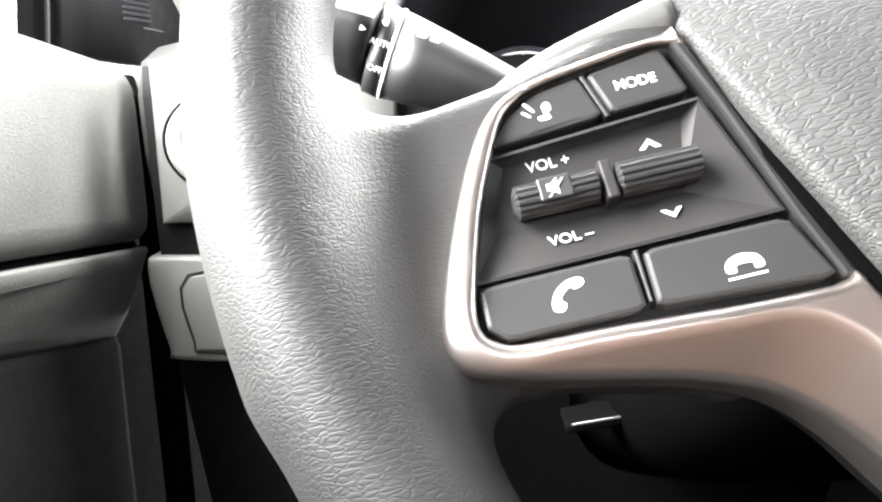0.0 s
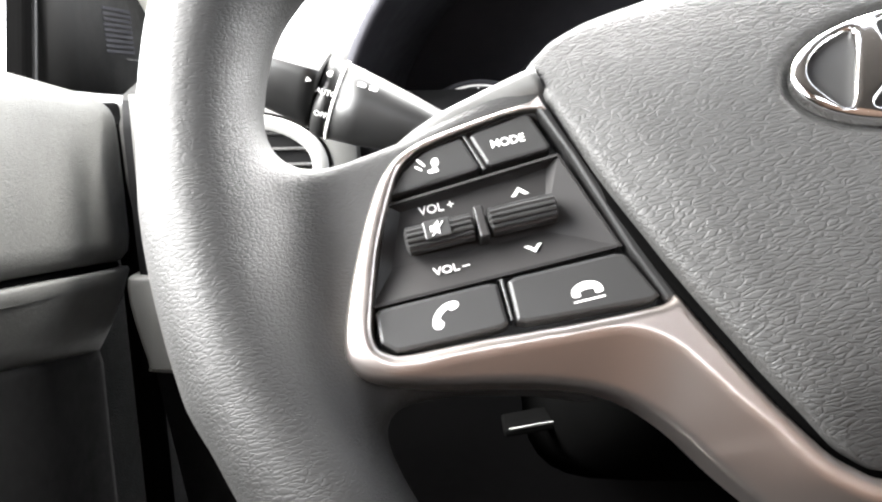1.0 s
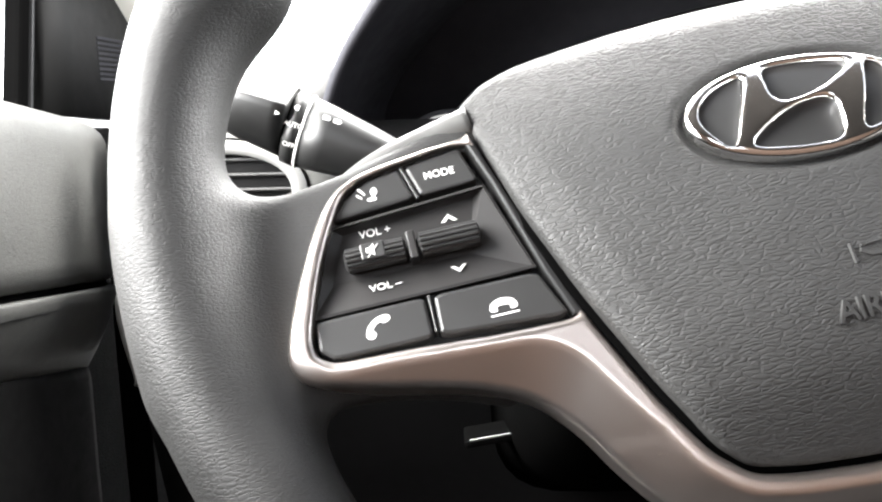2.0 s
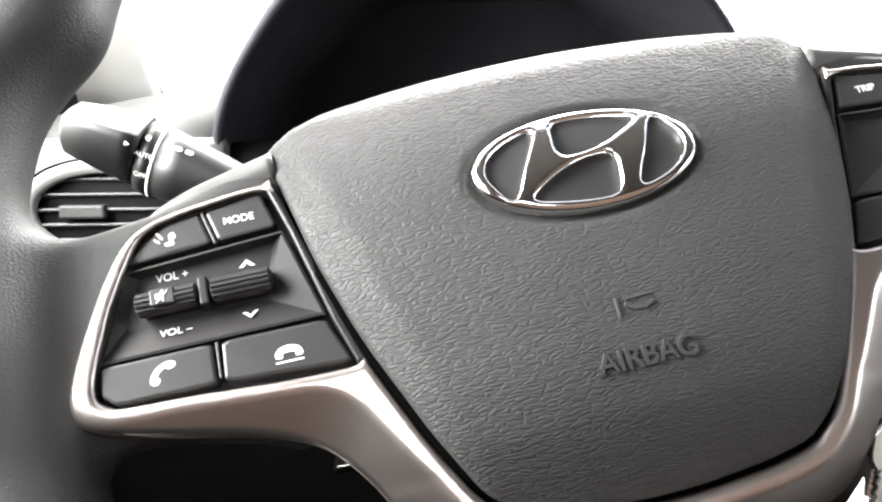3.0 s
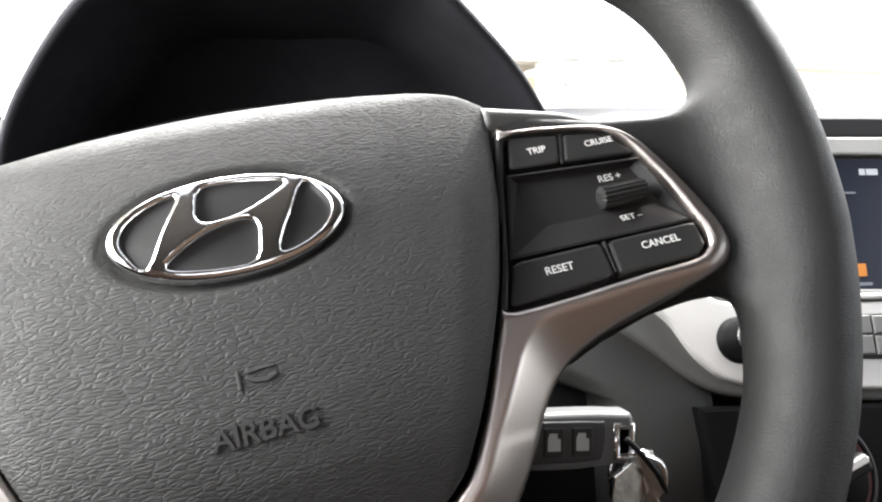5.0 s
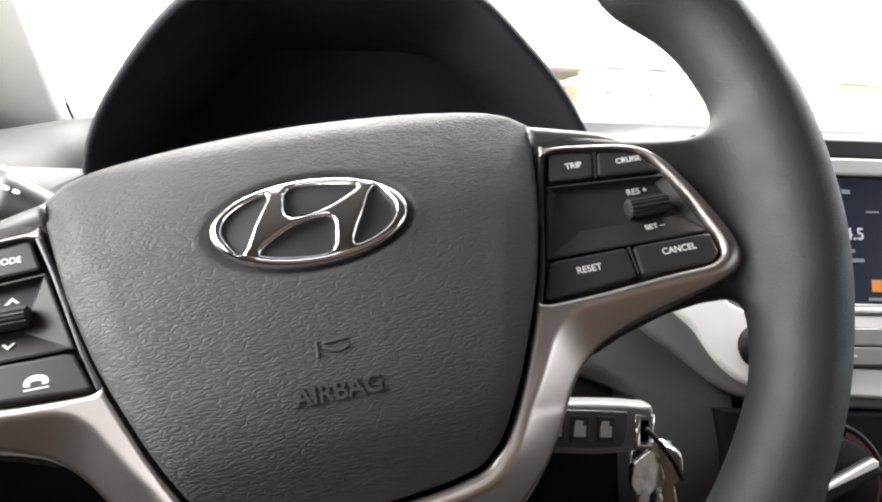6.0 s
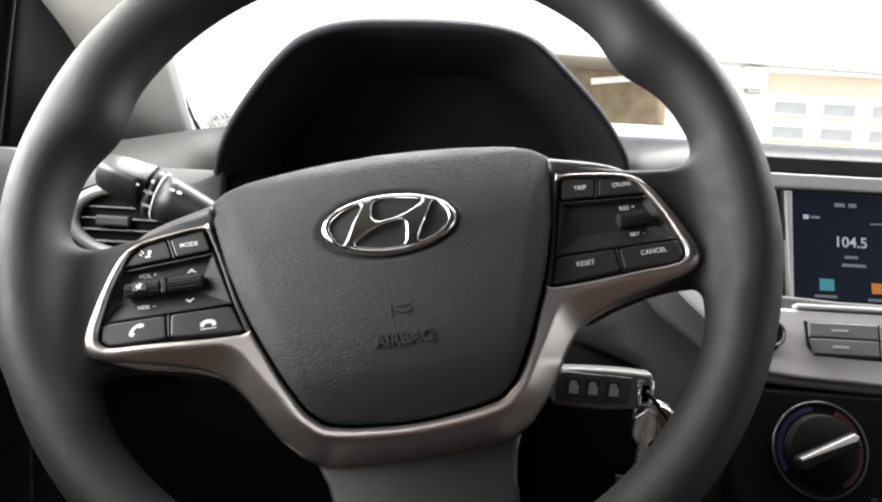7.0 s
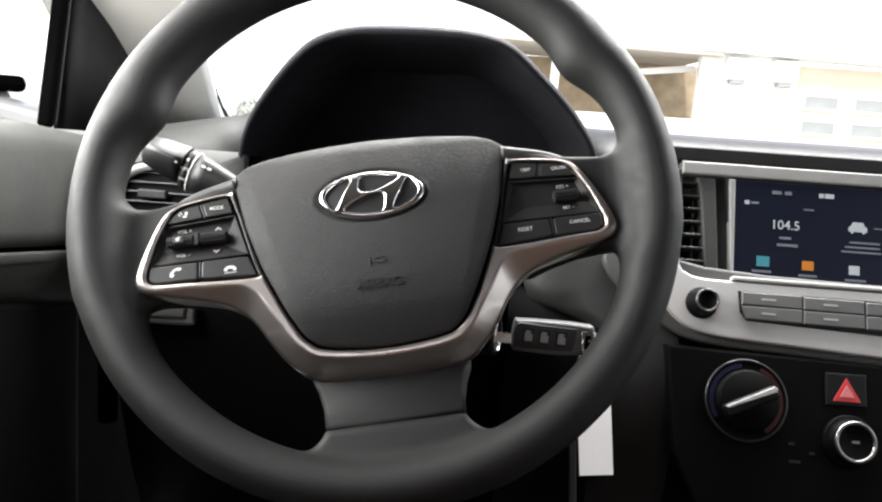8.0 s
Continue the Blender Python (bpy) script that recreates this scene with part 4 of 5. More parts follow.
part("frequency", text_mesh("frequency", "104.5", 0.0115, 0.0001, 0.0001), LIT, page, "lit number 104.5", Matrix.Translation((0.338 - 0.387, 0.0065, 0.0035)))
for x, z, w, h, mt in ((0.330, 0.951, 0.008, 0.003, DIM), (0.340, 0.951, 0.006, 0.003, DIM), (0.369, 0.951, 0.004, 0.004, LIT), (0.376, 0.951, 0.008, 0.004, LIT), (0.304, 0.941, 0.004, 0.0035, LIT), (0.311, 0.941, 0.007, 0.002, DIM), (0.358, 0.938, 0.009, 0.0012, DIM), (0.338, 0.9125, 0.010, 0.0022, DIM), (0.340, 0.9065, 0.018, 0.0024, DIM), (0.407, 0.913, 0.026, 0.0016, DIM), (0.405, 0.909, 0.030, 0.0016, DIM), (0.404, 0.905, 0.034, 0.0016, DIM), (0.318, 0.883, 0.017, 0.002, DIM), (0.358, 0.882, 0.016, 0.002, DIM), (0.399, 0.881, 0.018, 0.002, DIM), (0.430, 0.926, 0.03, 0.001, DIM)):
    lit("caption_bar", x, z, w, h, mt)
lit("icon", 0.319, 0.8915, 0.011, 0.009, glow("icon_teal", (0.1, 0.42, 0.5), 0.1))
lit("icon", 0.358, 0.8905, 0.010, 0.008, glow("icon_orange", (0.8, 0.3, 0.05), 0.11))
lit("icon", 0.398, 0.8895, 0.009, 0.008, LIT)
part("car_icon", prism("car_icon", mm([(-8, -4), (-8, 0), (-6, 1), (-4.5, 4.5), (4.5, 4.5), (6, 1), (8, 0), (8, -4), (6, -4), (6, -5.5), (4, -5.5), (4, -4), (-4, -4), (-4, -5.5), (-6, -5.5), (-6, -4)][::-1]), 0.003, 0.0037, 0.0001), LIT, page, "pale car symbol", Matrix.Translation((0.401 - 0.387, 0.0095, 0)))

# audio panel
AUD = on_plane(0.0, 0.190, 0.866, 0.4)
V = math.hypot(1, 0.4)
pz = lambda pts: [(x, (z - 0.866) * V) for x, z in pts]  # noqa: E731
audio = thing("audio_panel", "silver audio panel with grey buttons and a knob", "audio panel", AUD)
PANEL = pz([(0.242, 0.8785), (0.2415, 0.905), (0.205, 0.907), (0.198, 0.889), (0.2105, 0.877), (0.2218, 0.868), (0.228, 0.858), (0.2345, 0.849), (0.247, 0.8385), (0.262, 0.8335), (0.286, 0.831), (0.333, 0.829), (0.45, 0.823), (0.70, 0.815), (0.70, 0.878), (0.40, 0.8765), (0.30, 0.8765)])
part("panel", prism("panel", soften(PANEL, 2), -0.02, 0.002, 0.0022, False, 4), PANELSILVER, audio, "brushed silver panel with a pointed wing")
LEDGE = pz([(0.243, 0.884), (0.2425, 0.909), (0.2, 0.91), (0.174, 0.892), (0.187, 0.8706), (0.2131, 0.8534), (0.2305, 0.839), (0.245, 0.831), (0.26, 0.8275), (0.286, 0.825), (0.333, 0.823), (0.45, 0.817), (0.70, 0.809), (0.70, 0.884)])
part("underlay", prism("underlay", soften(LEDGE, 2), -0.025, -0.004, 0.003, False, 4), surface("mid_grey", (0.085, 0.085, 0.083), 0.45, grain=0.0001, size=1500, vary=0.08), audio, "mid grey border below the silver panel")
part("shelf", rbox("shelf", 0.42, 0.0036, 0.03, 0.0012), PANELSILVER, audio, "silver ledge below the screen", Matrix.Translation((0.496, (0.8795 - 0.866) * V, -0.012)))
block = part("button_block", prism("button_block", pz([(0.291, 0.8695), (0.2925, 0.853), (0.298, 0.8462), (0.45, 0.841), (0.62, 0.838), (0.62, 0.869)]), -0.004, 0.0032, 0.0008), BLACK, audio)
CAPTION = surface("caption_print", (0.42, 0.42, 0.41), 0.5, vary=0.05)
GREYBTN = surface("grey_button", (0.14, 0.14, 0.138), 0.42, grain=0.00004, size=1800, vary=0.06)
for k in range(5):
    x0, x1 = 0.2935 + 0.0515 * k, 0.2935 + 0.0515 * (k + 1) - 0.0012
    sl = -0.0005 * k
    for r, (z0, z1) in enumerate(((0.8585, 0.8688), (0.8472, 0.8578))):
        s = 0.003 if (k == 0 and r == 1) else 0
        b = part("audio_button", prism("audio_button", pz([(x0, z1 + sl), (x0 + s, z0 + sl), (x1, z0 + sl - 0.0003), (x1, z1 + sl)]), 0.0, 0.0052, 0.0012, False, 3), GREYBTN, block)
        part("caption_bar", rbox("caption_bar", 0.012, 0.0016, 0.0003, 0), CAPTION, b, "pale printed caption", Matrix.Translation(((x0 + x1) / 2 - 0.003, ((z0 + z1) / 2 + sl - 0.866) * V, 0.0054)))
kn = part("volume_knob", lathe("volume_knob", [(0.0135, 0), (0.0135, 0.0012), (0.0122, 0.002), (0.0112, 0.003), (0.0104, 0.015), (0.0098, 0.0172), (0.0082, 0.018), (0.0074, 0.0145), (0.0, 0.0145)], 48), PITCH, audio, "black volume knob", Matrix.Translation((0.2605, (0.8575 - 0.866) * V, 0.002)))
part("chrome_ring", tube("chrome_ring", [(0.0088 * math.cos(a), 0.0088 * math.sin(a), 0.0176) for a in np.linspace(0, 2 * math.pi, 40, endpoint=False)], 0.0011, 8, True), RINGGREY, kn, "dull grey ring on the knob")


# climate panel
climate = thing("climate_panel", "black climate control panel with dials", "climate control", on_plane(0.0, 0.163, 0.80, 0.4))
cz = lambda x, z, o=0.0: Matrix.Translation((x, (z - 0.80) * V, o))  # noqa: E731
part("panel", prism("panel", [(0.232, (0.824 - 0.80) * V), (0.24, (0.74 - 0.80) * V), (0.26, (0.70 - 0.80) * V), (0.56, (0.70 - 0.80) * V), (0.58, (0.817 - 0.80) * V)], -0.02, 0.0, 0.003), PITCH, climate)
temp = part("temperature_dial", lathe("temperature_dial", [(0.0335, 0), (0.0335, 0.003), (0.032, 0.0045), (0.031, 0.0035), (0.025, 0.003), (0.0245, 0.010), (0.023, 0.0115), (0.0, 0.0115)], 56), PITCH, climate, "black temperature dial", cz(0.2975, 0.785))
part("dial_rim", tube("dial_rim", [(0.0328 * math.cos(a), 0.0328 * math.sin(a), 0.004) for a in np.linspace(0, 2 * math.pi, 56, endpoint=False)], 0.0011, 8, True), surface("dark_chrome", (0.10, 0.10, 0.105), 0.34, metal=0.9, vary=0.05), temp, "dark chrome rim")


def arc_band(nm, a0, a1, r0, r1, z, mat_, parent):
    pts = [(r1 * math.cos(radians(a)), r1 * math.sin(radians(a))) for a in np.linspace(a0, a1, 16)] + [(r0 * math.cos(radians(a)), r0 * math.sin(radians(a))) for a in np.linspace(a1, a0, 16)]
    return part(nm, prism(nm, pts, z - 0.0004, z, 0.0001), mat_, parent, "printed colour arc")


arc_band("cold_arc", 98, 212, 0.0265, 0.0302, 0.0042, BLUE, temp)
arc_band("warm_arc", -58, 66, 0.0265, 0.0302, 0.0042, RED, temp)
part("grip", rbox("grip", 0.047, 0.011, 0.011, 0.003, 3), BLACK, temp, "", Matrix.Rotation(radians(25), 4, "Z") @ Matrix.Translation((0, -0.001, 0.013)))
part("pointer", prism("pointer", [(-0.021, 0.001), (0.0205, -0.0013), (0.0225, 0.001), (0.0205, 0.0035), (-0.021, 0.003)], 0.017, 0.0198, 0.0007), PANELSILVER, temp, "bright pointer bar", Matrix.Rotation(radians(25), 4, "Z"))
fan = part("fan_knob", lathe("fan_knob", [(0.0215, 0), (0.0215, 0.003), (0.02, 0.0045), (0.0175, 0.004), (0.0165, 0.012), (0.0145, 0.0142), (0.013, 0.013), (0.0, 0.013)], 48), PITCH, climate, "black fan knob", cz(0.381, 0.7605))
part("chrome_ring", tube("chrome_ring", [(0.0152 * math.cos(a), 0.0152 * math.sin(a), 0.0135) for a in np.linspace(0, 2 * math.pi, 44, endpoint=False)], 0.0016, 8, True), RINGSILVER, fan, "worn silver ring on the knob")
part("caption_bar", rbox("caption_bar", 0.006, 0.002, 0.0003, 0), DIM, fan, "pale caption", Matrix.Translation((0.0, 0.0, 0.0132)))
hazard = part("hazard_button", prism("hazard_button", [(-0.0165, -0.0125), (0.0165, -0.0125), (0.0165, 0.014), (-0.0165, 0.014)], -0.002, 0.002, 0.0012), BLACK, climate, "black hazard button", cz(0.380, 0.7985))
part("triangle", prism("triangle", [(-0.0115, -0.009), (0.0115, -0.009), (0.0, 0.0105)], 0.001, 0.0026, 0.0003), surface("hazard_red", (0.62, 0.06, 0.07), 0.35, vary=0.08), hazard, "red triangle")
part("inner_triangle", prism("inner_triangle", [(-0.0062, -0.0055), (0.0062, -0.0055), (0.0, 0.0048)], 0.002, 0.003, 0.0002), surface("hazard_pink", (0.75, 0.25, 0.25), 0.4, vary=0.08), hazard, "paler inner triangle")
for x, z, w in ((0.338, 0.7425, 0.009), (0.3355, 0.7555, 0.005), (0.352, 0.7495, 0.004)):
    part("caption_bar", rbox("caption_bar", w, 0.0022, 0.0004, 0), BUTTON, climate, "faint grey printed caption", cz(x, z, 0.0004))
card = thing("paper_tag", "white paper tag leaning on the side of the centre stack", "paper tag", pose(0.1735, 0.128, 0.751, 62, 0, 4))
part("leaf", prism("leaf", [(-0.0125, -0.028), (0.0145, -0.026), (0.0135, 0.031), (-0.0135, 0.004)], -0.0004, 0.0004, 0.0002), PAPER, card)
part("holder", rbox("holder", 0.006, 0.07, 0.004, 0.001), BLACK, card, "black strip beside the tag", Matrix.Translation((-0.018, -0.016, -0.001)))

# ---- shell of the car ----
door = thing("door_1", "pale grey grained door panel, its lower half coloured dark for shade", "car door", kind="structure")
ys = [-0.75, -0.45, -0.2, -0.05, 0.05, 0.12, 0.18, 0.23, 0.27, 0.31, 0.338, 0.348, 0.355, 0.36, 0.364]
topz = lambda y: 0.967 - 0.14 * max(0, y - 0.22)  # noqa: E731
DOORLINE = [(-0.40, 0.002, 1), (-0.374, 0.0025, 1), (-0.352, 0.0015, 1), (-0.343, -0.002, 1), (-0.3375, -0.007, 1), (-0.3346, -0.013, 1), (-0.3338, -0.022, 1), (-0.3336, -0.06, 1), (-0.334, -0.09, 1), (-0.3358, -0.0985, 1), (-0.341, -0.104, 1), (-0.350, -0.107, 1)]
jointz = lambda y: 0.858 - 0.15 * (max(y, 0.05) - 0.17) + 0.06 * max(0, 0.05 - y)  # noqa: E731
lowz = lambda y: 0.812 - 0.25 * (max(y, 0.1) - 0.165) + 0.08 * max(0, 0.1 - y)  # noqa: E731
endx = lambda y: 0.04 * max(0, (y - 0.34) / 0.024) ** 2.5  # noqa: E731
part("upper_panel", solid_sheet("upper_panel", [[(x - endx(y), y, topz(y) + dz * (topz(y) - jointz(y) - 0.0012) / 0.107) for x, dz, _ in DOORLINE] for y in ys][::-1], 0.01), DOORSKIN, door, "pale grey grained upper panel")
MIDDOOR = [(-0.346, 0), (-0.3375, 0.0), (-0.3365, 0.04), (-0.3405, 0.2), (-0.3475, 0.45), (-0.357, 0.75), (-0.367, 1.0)]
part("middle_panel", solid_sheet("middle_panel", [[(x - endx(y), y, jointz(y) - 0.0012 + (lowz(y) - jointz(y)) * f) for x, f in MIDDOOR] for y in ys][::-1], 0.01), DOORSKIN, door, "pale grey grained middle panel")
LOWDOOR = [(-0.366, 0.002), (-0.364, -0.008), (-0.366, -0.08), (-0.368, -0.23), (-0.368, -0.38)]
# near-black base colour stands in for the shadow on the lower door
part("lower_panel", solid_sheet("lower_panel", [[(x - endx(y), y, lowz(y) + dz) for x, dz in LOWDOOR] for y in ys][::-1], 0.01), surface("door_shade", (0.006, 0.006, 0.006), 0.7, grain=0.00006, size=900, cells=True, vary=0.12, spec=0.1), door, "grained lower panel coloured dark for shade")
part("joint", tube("joint", [(-0.3475 - endx(y), y, jointz(y)) for y in ys], 0.0034, 8), SEAMSHADE, door, "dark joint between the panels")
part("end_seal", tube("end_seal", curve([(-0.345, 0.378, 0.93), (-0.343, 0.378, 0.91), (-0.343, 0.376, 0.86), (-0.345, 0.374, 0.80), (-0.348, 0.376, 0.62)], 4, False), 0.011, 10), SEAMSHADE, door, "black rubber door seal")
CORNER = surface("corner_plastic", (0.009, 0.009, 0.009), 0.6, grain=0.00008, size=1200, vary=0.12, spec=0.1)
sail = thing("mirror_corner", "black mirror corner with a small speaker grille", "door trim", kind="structure")
part("corner_plate", solid_sheet("corner_plate", [[(-0.385, 0.337, 0.957), (-0.385, 0.354, 1.03), (-0.387, 0.372, 1.10), (-0.39, 0.397, 1.20)], [(-0.381, 0.375, 0.955), (-0.381, 0.387, 1.03), (-0.384, 0.395, 1.10), (-0.39, 0.408, 1.20)], [(-0.377, 0.42, 0.952), (-0.377, 0.43, 1.03), (-0.38, 0.43, 1.10), (-0.389, 0.42, 1.20)], [(-0.374, 0.56, 0.946), (-0.375, 0.535, 1.02), (-0.378, 0.49, 1.09), (-0.388, 0.435, 1.20)]][::-1], 0.012), CORNER, sail)
part("window_rail", rbox("window_rail", 0.012, 0.014, 0.30, 0.003), SEAMSHADE, sail, "black rail at the window's front edge", pose(-0.381, 0.351, 1.105, -14.5, 0, 0))
for k in (1, 2, 3):
    part("rail_rib", rbox("rail_rib", 0.012, 0.0045, 0.30, 0.002), BLACK if k == 2 else SEAMSHADE, sail, "black rubber rib", pose(-0.385, 0.351 + 0.004 + 0.0075 * k, 1.105, -14.5, 0, 0))
for i in range(12):
    for j in range(9):
        part("grille_hole", rbox("grille_hole", 0.002, 0.002, 0.0022, 0), SHADE, sail, "", Matrix.Translation((-0.3655 + 0.0003 * i, 0.418 + 0.0038 * i, 0.984 + 0.004 * j)))
part("grille_edge", rbox("grille_edge", 0.002, 0.075, 0.0012, 0.0004), BUTTON, sail, "thin edge below the grille", pose(-0.3655, 0.45, 0.979, -2, 0, -3.5))
pillar = thing("windscreen_pillar", "pale grey trimmed windscreen pillar", "pillar", kind="structure")


def pillar_sheet(side):
    rows = []
    for k in range(9):
        t = k / 8
        y, z = 0.66 - 0.62 * t, 0.93 + 0.50 * t
        xi, xo = -0.322 + 0.075 * t, -0.43 + 0.03 * t
        rows.append([(side(xo), y - 0.08 + 0.02 * t, z), (side((2 * xo + xi) / 3), y - 0.05, z + 0.005), (side((xo + 2 * xi) / 3), y - 0.03, z + 0.01), (side(xi), y, z + 0.012), (side(xi - 0.004), y + 0.02, z + 0.013)])
    return rows


part("trim", solid_sheet("trim", pillar_sheet(lambda x: x), 0.012), PILLAR, pillar)
pillar_r = thing("windscreen_pillar", "pale grey trimmed windscreen pillar", "pillar", kind="structure")
part("trim", solid_sheet("trim", pillar_sheet(lambda x: 0.74 - x)[::-1], 0.012), PILLAR, pillar_r)
wiper = thing("wiper_arm", "thin black wiper arm outside the windscreen", "wiper")
part("arm", tube("arm", curve([(-0.3405, 0.71, 1.014), (-0.335, 0.705, 1.001), (-0.327, 0.70, 0.986), (-0.312, 0.69, 0.966)], 4, False), [0.0012] * 4 + [0.002] * 5 + [0.003] * 4, 8), RUBBER, wiper)
mirror = thing("side_mirror", "dark side mirror beside the driver's window", "side mirror", pose(-0.68, 0.58, 0.945, 0, 0, -52))
part("housing", loft("housing", [[(0.10 * math.cos(a) * s, d, 0.062 * math.copysign(abs(math.sin(a)) ** 0.7, math.sin(a)) * s) for a in np.linspace(0, 2 * math.pi, 28, endpoint=False)] for d, s in ((0, 0.97), (0.005, 1), (0.04, 0.95), (0.08, 0.72), (0.1, 0.3))]), surface("grey_paint", (0.45, 0.45, 0.45), 0.35, vary=0.06, coat=0.3), mirror)
part("top_cover", rbox("top_cover", 0.19, 0.11, 0.022, 0.009, 3), SEAMSHADE, mirror, "black upper cover", pose(0, 0.04, 0.055, 0, 0, 0))
part("mirror_glass", prism("mirror_glass", [(0.092 * math.cos(a), 0.055 * math.copysign(abs(math.sin(a)) ** 0.7, math.sin(a))) for a in np.linspace(0, 2 * math.pi, 28, endpoint=False)], 0.0, 0.003, 0.0005), CHROME, mirror, "mirror glass", Matrix.Rotation(radians(90), 4, "X"))
part("foot", rbox("foot", 0.30, 0.05, 0.03, 0.01), DULLSILVER, mirror, "", pose(-0.68, 0.58, 0.945, 0, 0, -52).inverted() @ pose(-0.49, 0.52, 0.955, 0, 8, -14))

roof = part("roof_lining", rbox("roof_lining", 1.70, 0.9, 0.03, 0.01), FABRIC, None, "", Matrix.Translation((0.37, -0.4, 1.45)))
tagged(roof, "unseen roof lining, darkened so the chrome badge reflects dark", "roof lining", kind="structure")
floor_ = part("floor", rbox("floor", 1.46, 1.6, 0.03, 0.005), CARPET, None, "", Matrix.Translation((0.37, -0.05, 0.32)))
tagged(floor_, "dark carpeted car floor", "car floor", kind="structure")
bulk = part("wall_front", rbox("wall_front", 1.4, 0.03, 0.62, 0.005), CARPET, None, "", Matrix.Translation((0.37, 0.78, 0.64)))
tagged(bulk, "dark front bulkhead", "bulkhead", kind="structure")
# added wall just behind the camera; its gap gives the trim a bright reflection
rear = thing("wall_rear", "unseen brown wall close behind, with an opening that lights the trim", "bulkhead", Matrix.Translation((0.37, -0.82, 0)), kind="structure")
part("lower_wall", rbox("lower_wall", 1.5, 0.05, 0.89, 0.01), REARBROWN, rear, "", Matrix.Translation((0, 0, 0.765)))
part("upper_wall", rbox("upper_wall", 1.5, 0.05, 0.06, 0.01), REARBROWN, rear, "", Matrix.Translation((0, 0, 1.44)))
part("side_wall", rbox("side_wall", 0.1, 0.05, 0.2, 0.005), REARBROWN, rear, "", Matrix.Translation((-0.7, 0, 1.31)))
part("side_wall", rbox("side_wall", 1.03, 0.05, 0.2, 0.005), REARBROWN, rear, "", Matrix.Translation((0.235, 0, 1.31)))
# unseen panel, paler than the driver's door so the right spoke reflects it brightly
door_r = part("door_2", rbox("door_2", 0.05, 1.2, 0.63, 0.01), surface("pale_bounce_grain", (0.26, 0.25, 0.235), 0.55, grain=0.00016, size=1000, vary=0.1), None, "", Matrix.Translation((1.1, 0.04, 0.65)))
tagged(door_r, "unseen passenger door panel, made pale to brighten the spoke trim", "car door", kind="structure")
door_q = part("door_4", rbox("door_4", 0.05, 0.24, 0.63, 0.01), CARPET, None, "", Matrix.Translation((1.1, -0.69, 0.65)))
tagged(door_q, "dark rear door panel", "car door", kind="structure")
# out-of-view block, sized to limit the sky light through the right side
post_r = part("wall_post", rbox("wall_post", 0.05, 0.25, 0.5, 0.01), CARPET, None, "", Matrix.Translation((1.1, -0.675, 1.2)))
tagged(post_r, "unseen dark post that limits the light from the right", "door post", kind="structure")
# added floor-to-roof panel, keeps sky light out behind the driver's window
block_left = part("wall_block_left", rbox("wall_block_left", 0.05, 0.35, 1.14, 0.01), REARBROWN, None, "", Matrix.Translation((-0.385, -0.62, 0.89)))
tagged(block_left, "unseen brown panel that shuts out light at the left rear", "car door", kind="structure")
kick = part("wall_left", rbox("wall_left", 0.04, 1.7, 0.62, 0.005), CARPET, None, "", Matrix.Translation((-0.402, 0.02, 0.635)))
tagged(kick, "dark side wall behind the door panel", "side wall", kind="structure")

# ---- outside ----
ground = part("ground", mesh_of("ground", [(-400, -400, 0), (400, -400, 0), (400, 400, 0), (-400, 400, 0)], [(0, 1, 2, 3)], False), surface("pale_paving", (0.5, 0.49, 0.46), 0.85, grain=0.01, size=3, stain=0.4, vary=0.1), None)
tagged(ground, "pale sunlit paved yard", "ground", kind="structure")
PLASTER = surface("white_plaster", (0.82, 0.81, 0.78), 0.85, grain=0.002, size=60, stain=0.8, vary=0.04)
BEIGE = surface("beige_plaster", (0.66, 0.56, 0.44), 0.85, grain=0.002, size=60, stain=0.8, vary=0.05)
SHED = surface("brown_boards", (0.42, 0.33, 0.22), 0.8, grain=0.004, size=20, stain=2, vary=0.2)
house = thing("building", "white plastered building with an open carport and flat roof", "building", Matrix.Translation((0, 24, 0)))
part("wall", rbox("wall", 2.9, 0.4, 3.36, 0.02), PLASTER, house, "white plastered wall", Matrix.Translation((8.0, 0.2, 1.68)))
part("wall", rbox("wall", 14, 0.4, 3.1, 0.02), BEIGE, house, "beige plastered wall", Matrix.Translation((16.5, 0.35, 1.55)))
part("low_wall", rbox("low_wall", 7.5, 0.3, 1.3, 0.02), PLASTER, house, "low white wall before the carport", Matrix.Translation((2.8, 0.1, 0.65)))
part("back_wall", rbox("back_wall", 12, 0.2, 3.2, 0.02), SHED, house, "brown boarded back wall of the carport", Matrix.Translation((3.5, 4.5, 1.6)))
part("roof", rbox("roof", 9.0, 5.4, 0.16, 0.03), surface("roof_edge", (0.5, 0.46, 0.4), 0.8, stain=1, vary=0.1), house, "pale roof slab over the carport", pose(2.6, 2.3, 3.32, 0, 0.8, 0))
part("beam", rbox("beam", 2.4, 0.12, 0.2, 0.01), PLASTER, house, "white beam in the carport", pose(5.5, 1.2, 2.75, 0, -7, 0))
part("post", rbox("post", 0.25, 0.25, 3.2, 0.02), PLASTER, house, "white carport post", Matrix.Translation((2.2, 0.2, 1.6)))
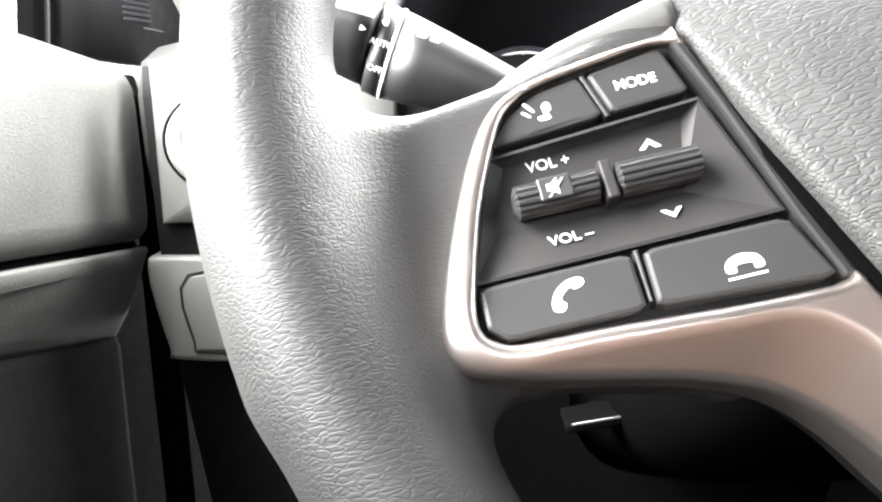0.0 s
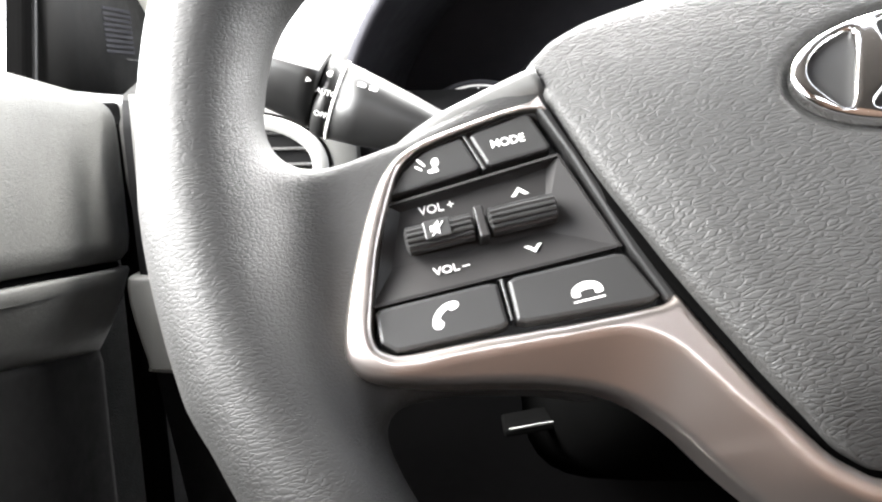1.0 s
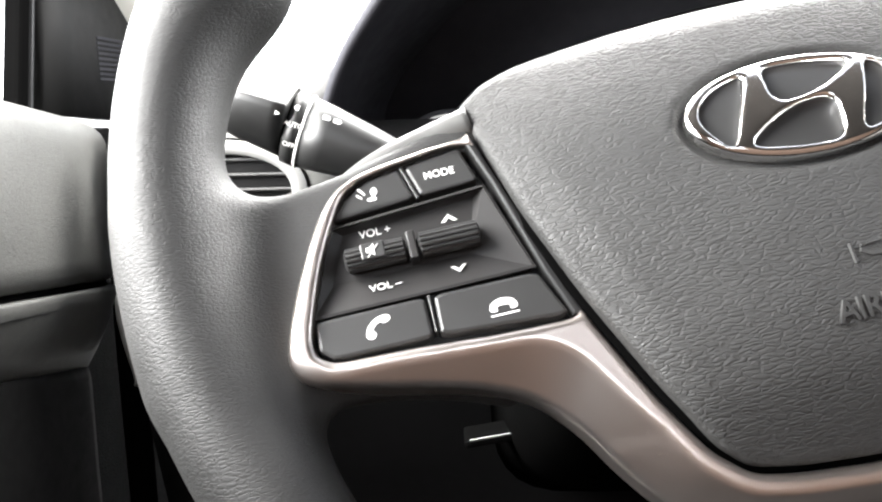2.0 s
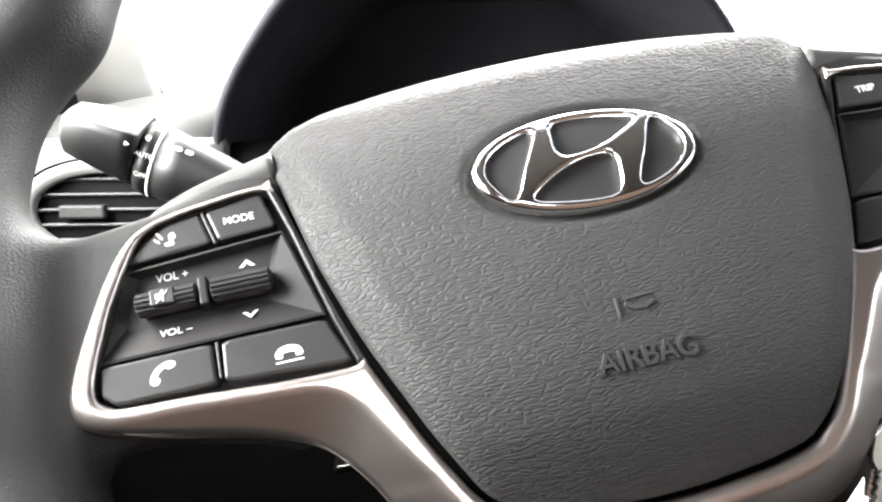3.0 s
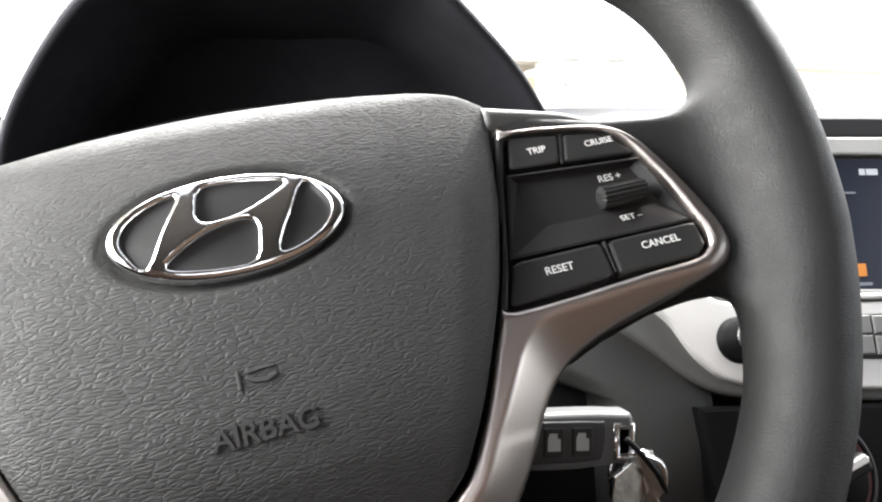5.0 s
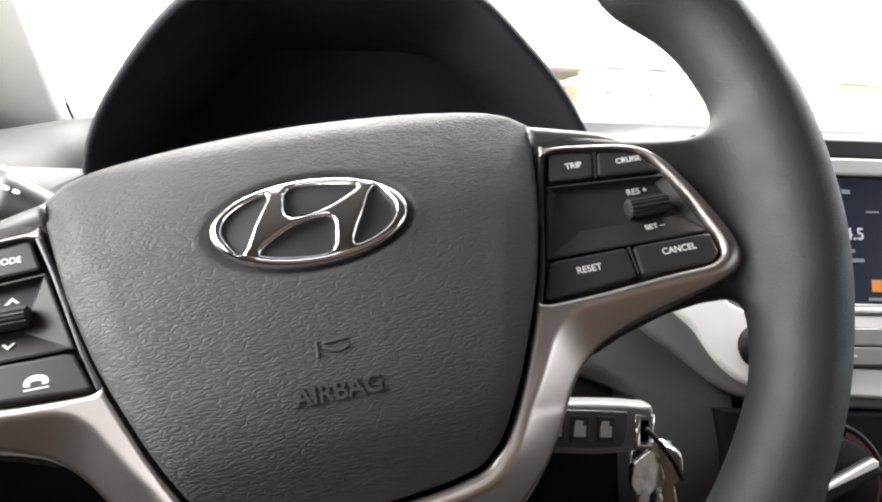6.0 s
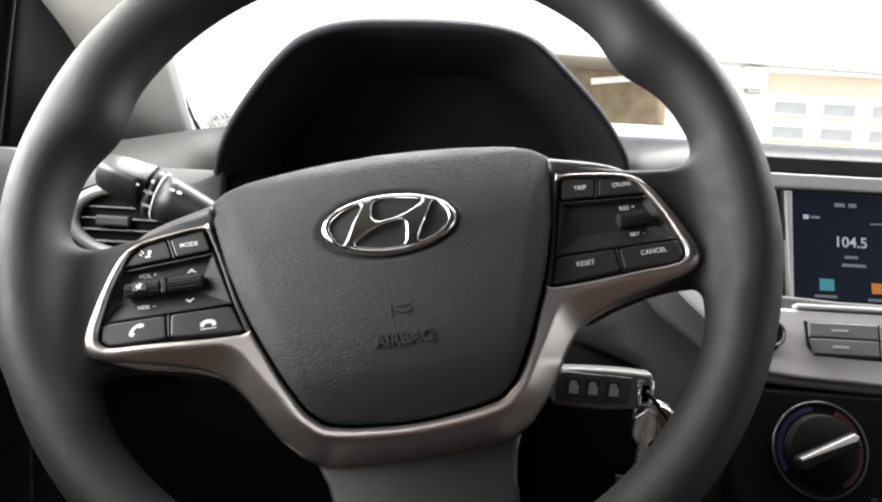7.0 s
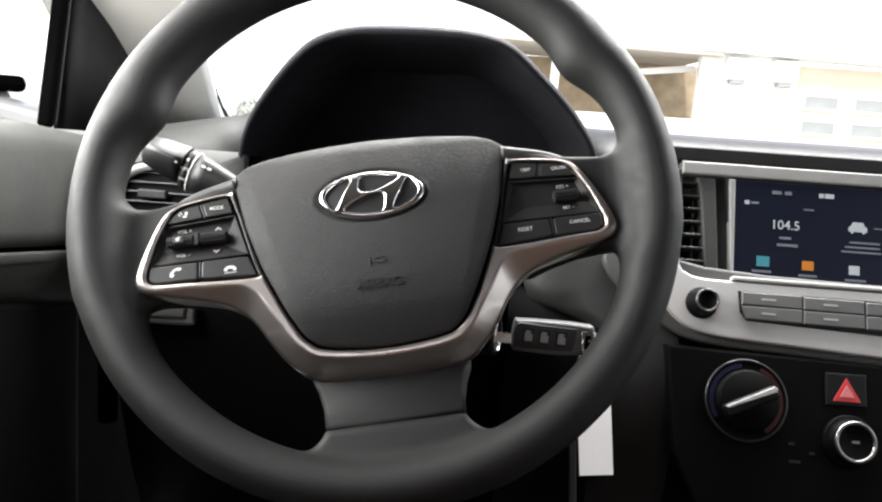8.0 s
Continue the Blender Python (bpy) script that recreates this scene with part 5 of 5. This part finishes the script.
part("eave_board", rbox("eave_board", 17.5, 0.9, 0.14, 0.02), PLASTER, house, "pale eaves", pose(15.2, 0.0, 3.2, 0, 1.3, 0))
PANE = surface("pane_grey", (0.3, 0.31, 0.3), 0.3, stain=1, vary=0.2, spec=0.3)
for x in (7.6, 9.0):
    unit = part("wall_unit", rbox("wall_unit", 0.7, 0.35, 0.62, 0.03), PLASTER, house, "white air conditioner on the wall", Matrix.Translation((x, -0.18, 2.86)))
    part("bracket", rbox("bracket", 0.4, 0.3, 0.16, 0.03), PANE, unit, "dark bracket", Matrix.Translation((0.0, 0.02, -0.36)))
for r, z in enumerate((2.05, 1.3)):
    for k in range(6):
        w = part("window", rbox("window", 1.15, 0.1, 0.5, 0.02), PLASTER, house, "white framed window", Matrix.Translation((10.3 + 1.5 * k, 0.12, z)))
        part("pane", rbox("pane", 0.98, 0.04, 0.36, 0.01), PANE, w, "", Matrix.Translation((0, -0.05, 0)))
# leaf colour raised to pale grey-green to imitate windscreen haze and glare
LEAF = surface("glare_pale_leaves", (0.40, 0.42, 0.37), 0.6, stain=3, vary=0.4)


def bush(x, y, h, spread, count):
    bm = bmesh.new()
    rnd = random.Random(int(x * 10 + y))
    for _ in range(count):
        a, e = rnd.uniform(0, 2 * math.pi), rnd.random() ** 0.5
        q = Vector((spread * e * math.cos(a) * rnd.uniform(0.6, 1), spread * e * math.sin(a), h * (0.15 + 0.85 * rnd.random() * (1.1 - 0.5 * e))))
        d1, d2 = Vector((rnd.gauss(0, 1), rnd.gauss(0, 1), rnd.gauss(0, 1))).normalized() * 0.09, Vector((rnd.gauss(0, 1), rnd.gauss(0, 1), rnd.gauss(0, 1))).normalized() * 0.04
        bm.faces.new([bm.verts.new(q + v) for v in (-d1, d2, d1, -d2)])
    ob = thing("shrub", "garden shrub at the far side of the yard, leaves paled for glare", "shrub", Matrix.Translation((x, y, 0)))
    part("crown", from_bm("crown", bm), LEAF, ob)
    part("trunk", tube("trunk", [(0, 0, 0), (0.05, 0, h * 0.3), (0.0, 0.05, h * 0.6)], [0.07, 0.05, 0.03], 8), SHED, ob)


bush(-6.05, 20, 1.1, 0.5, 520)
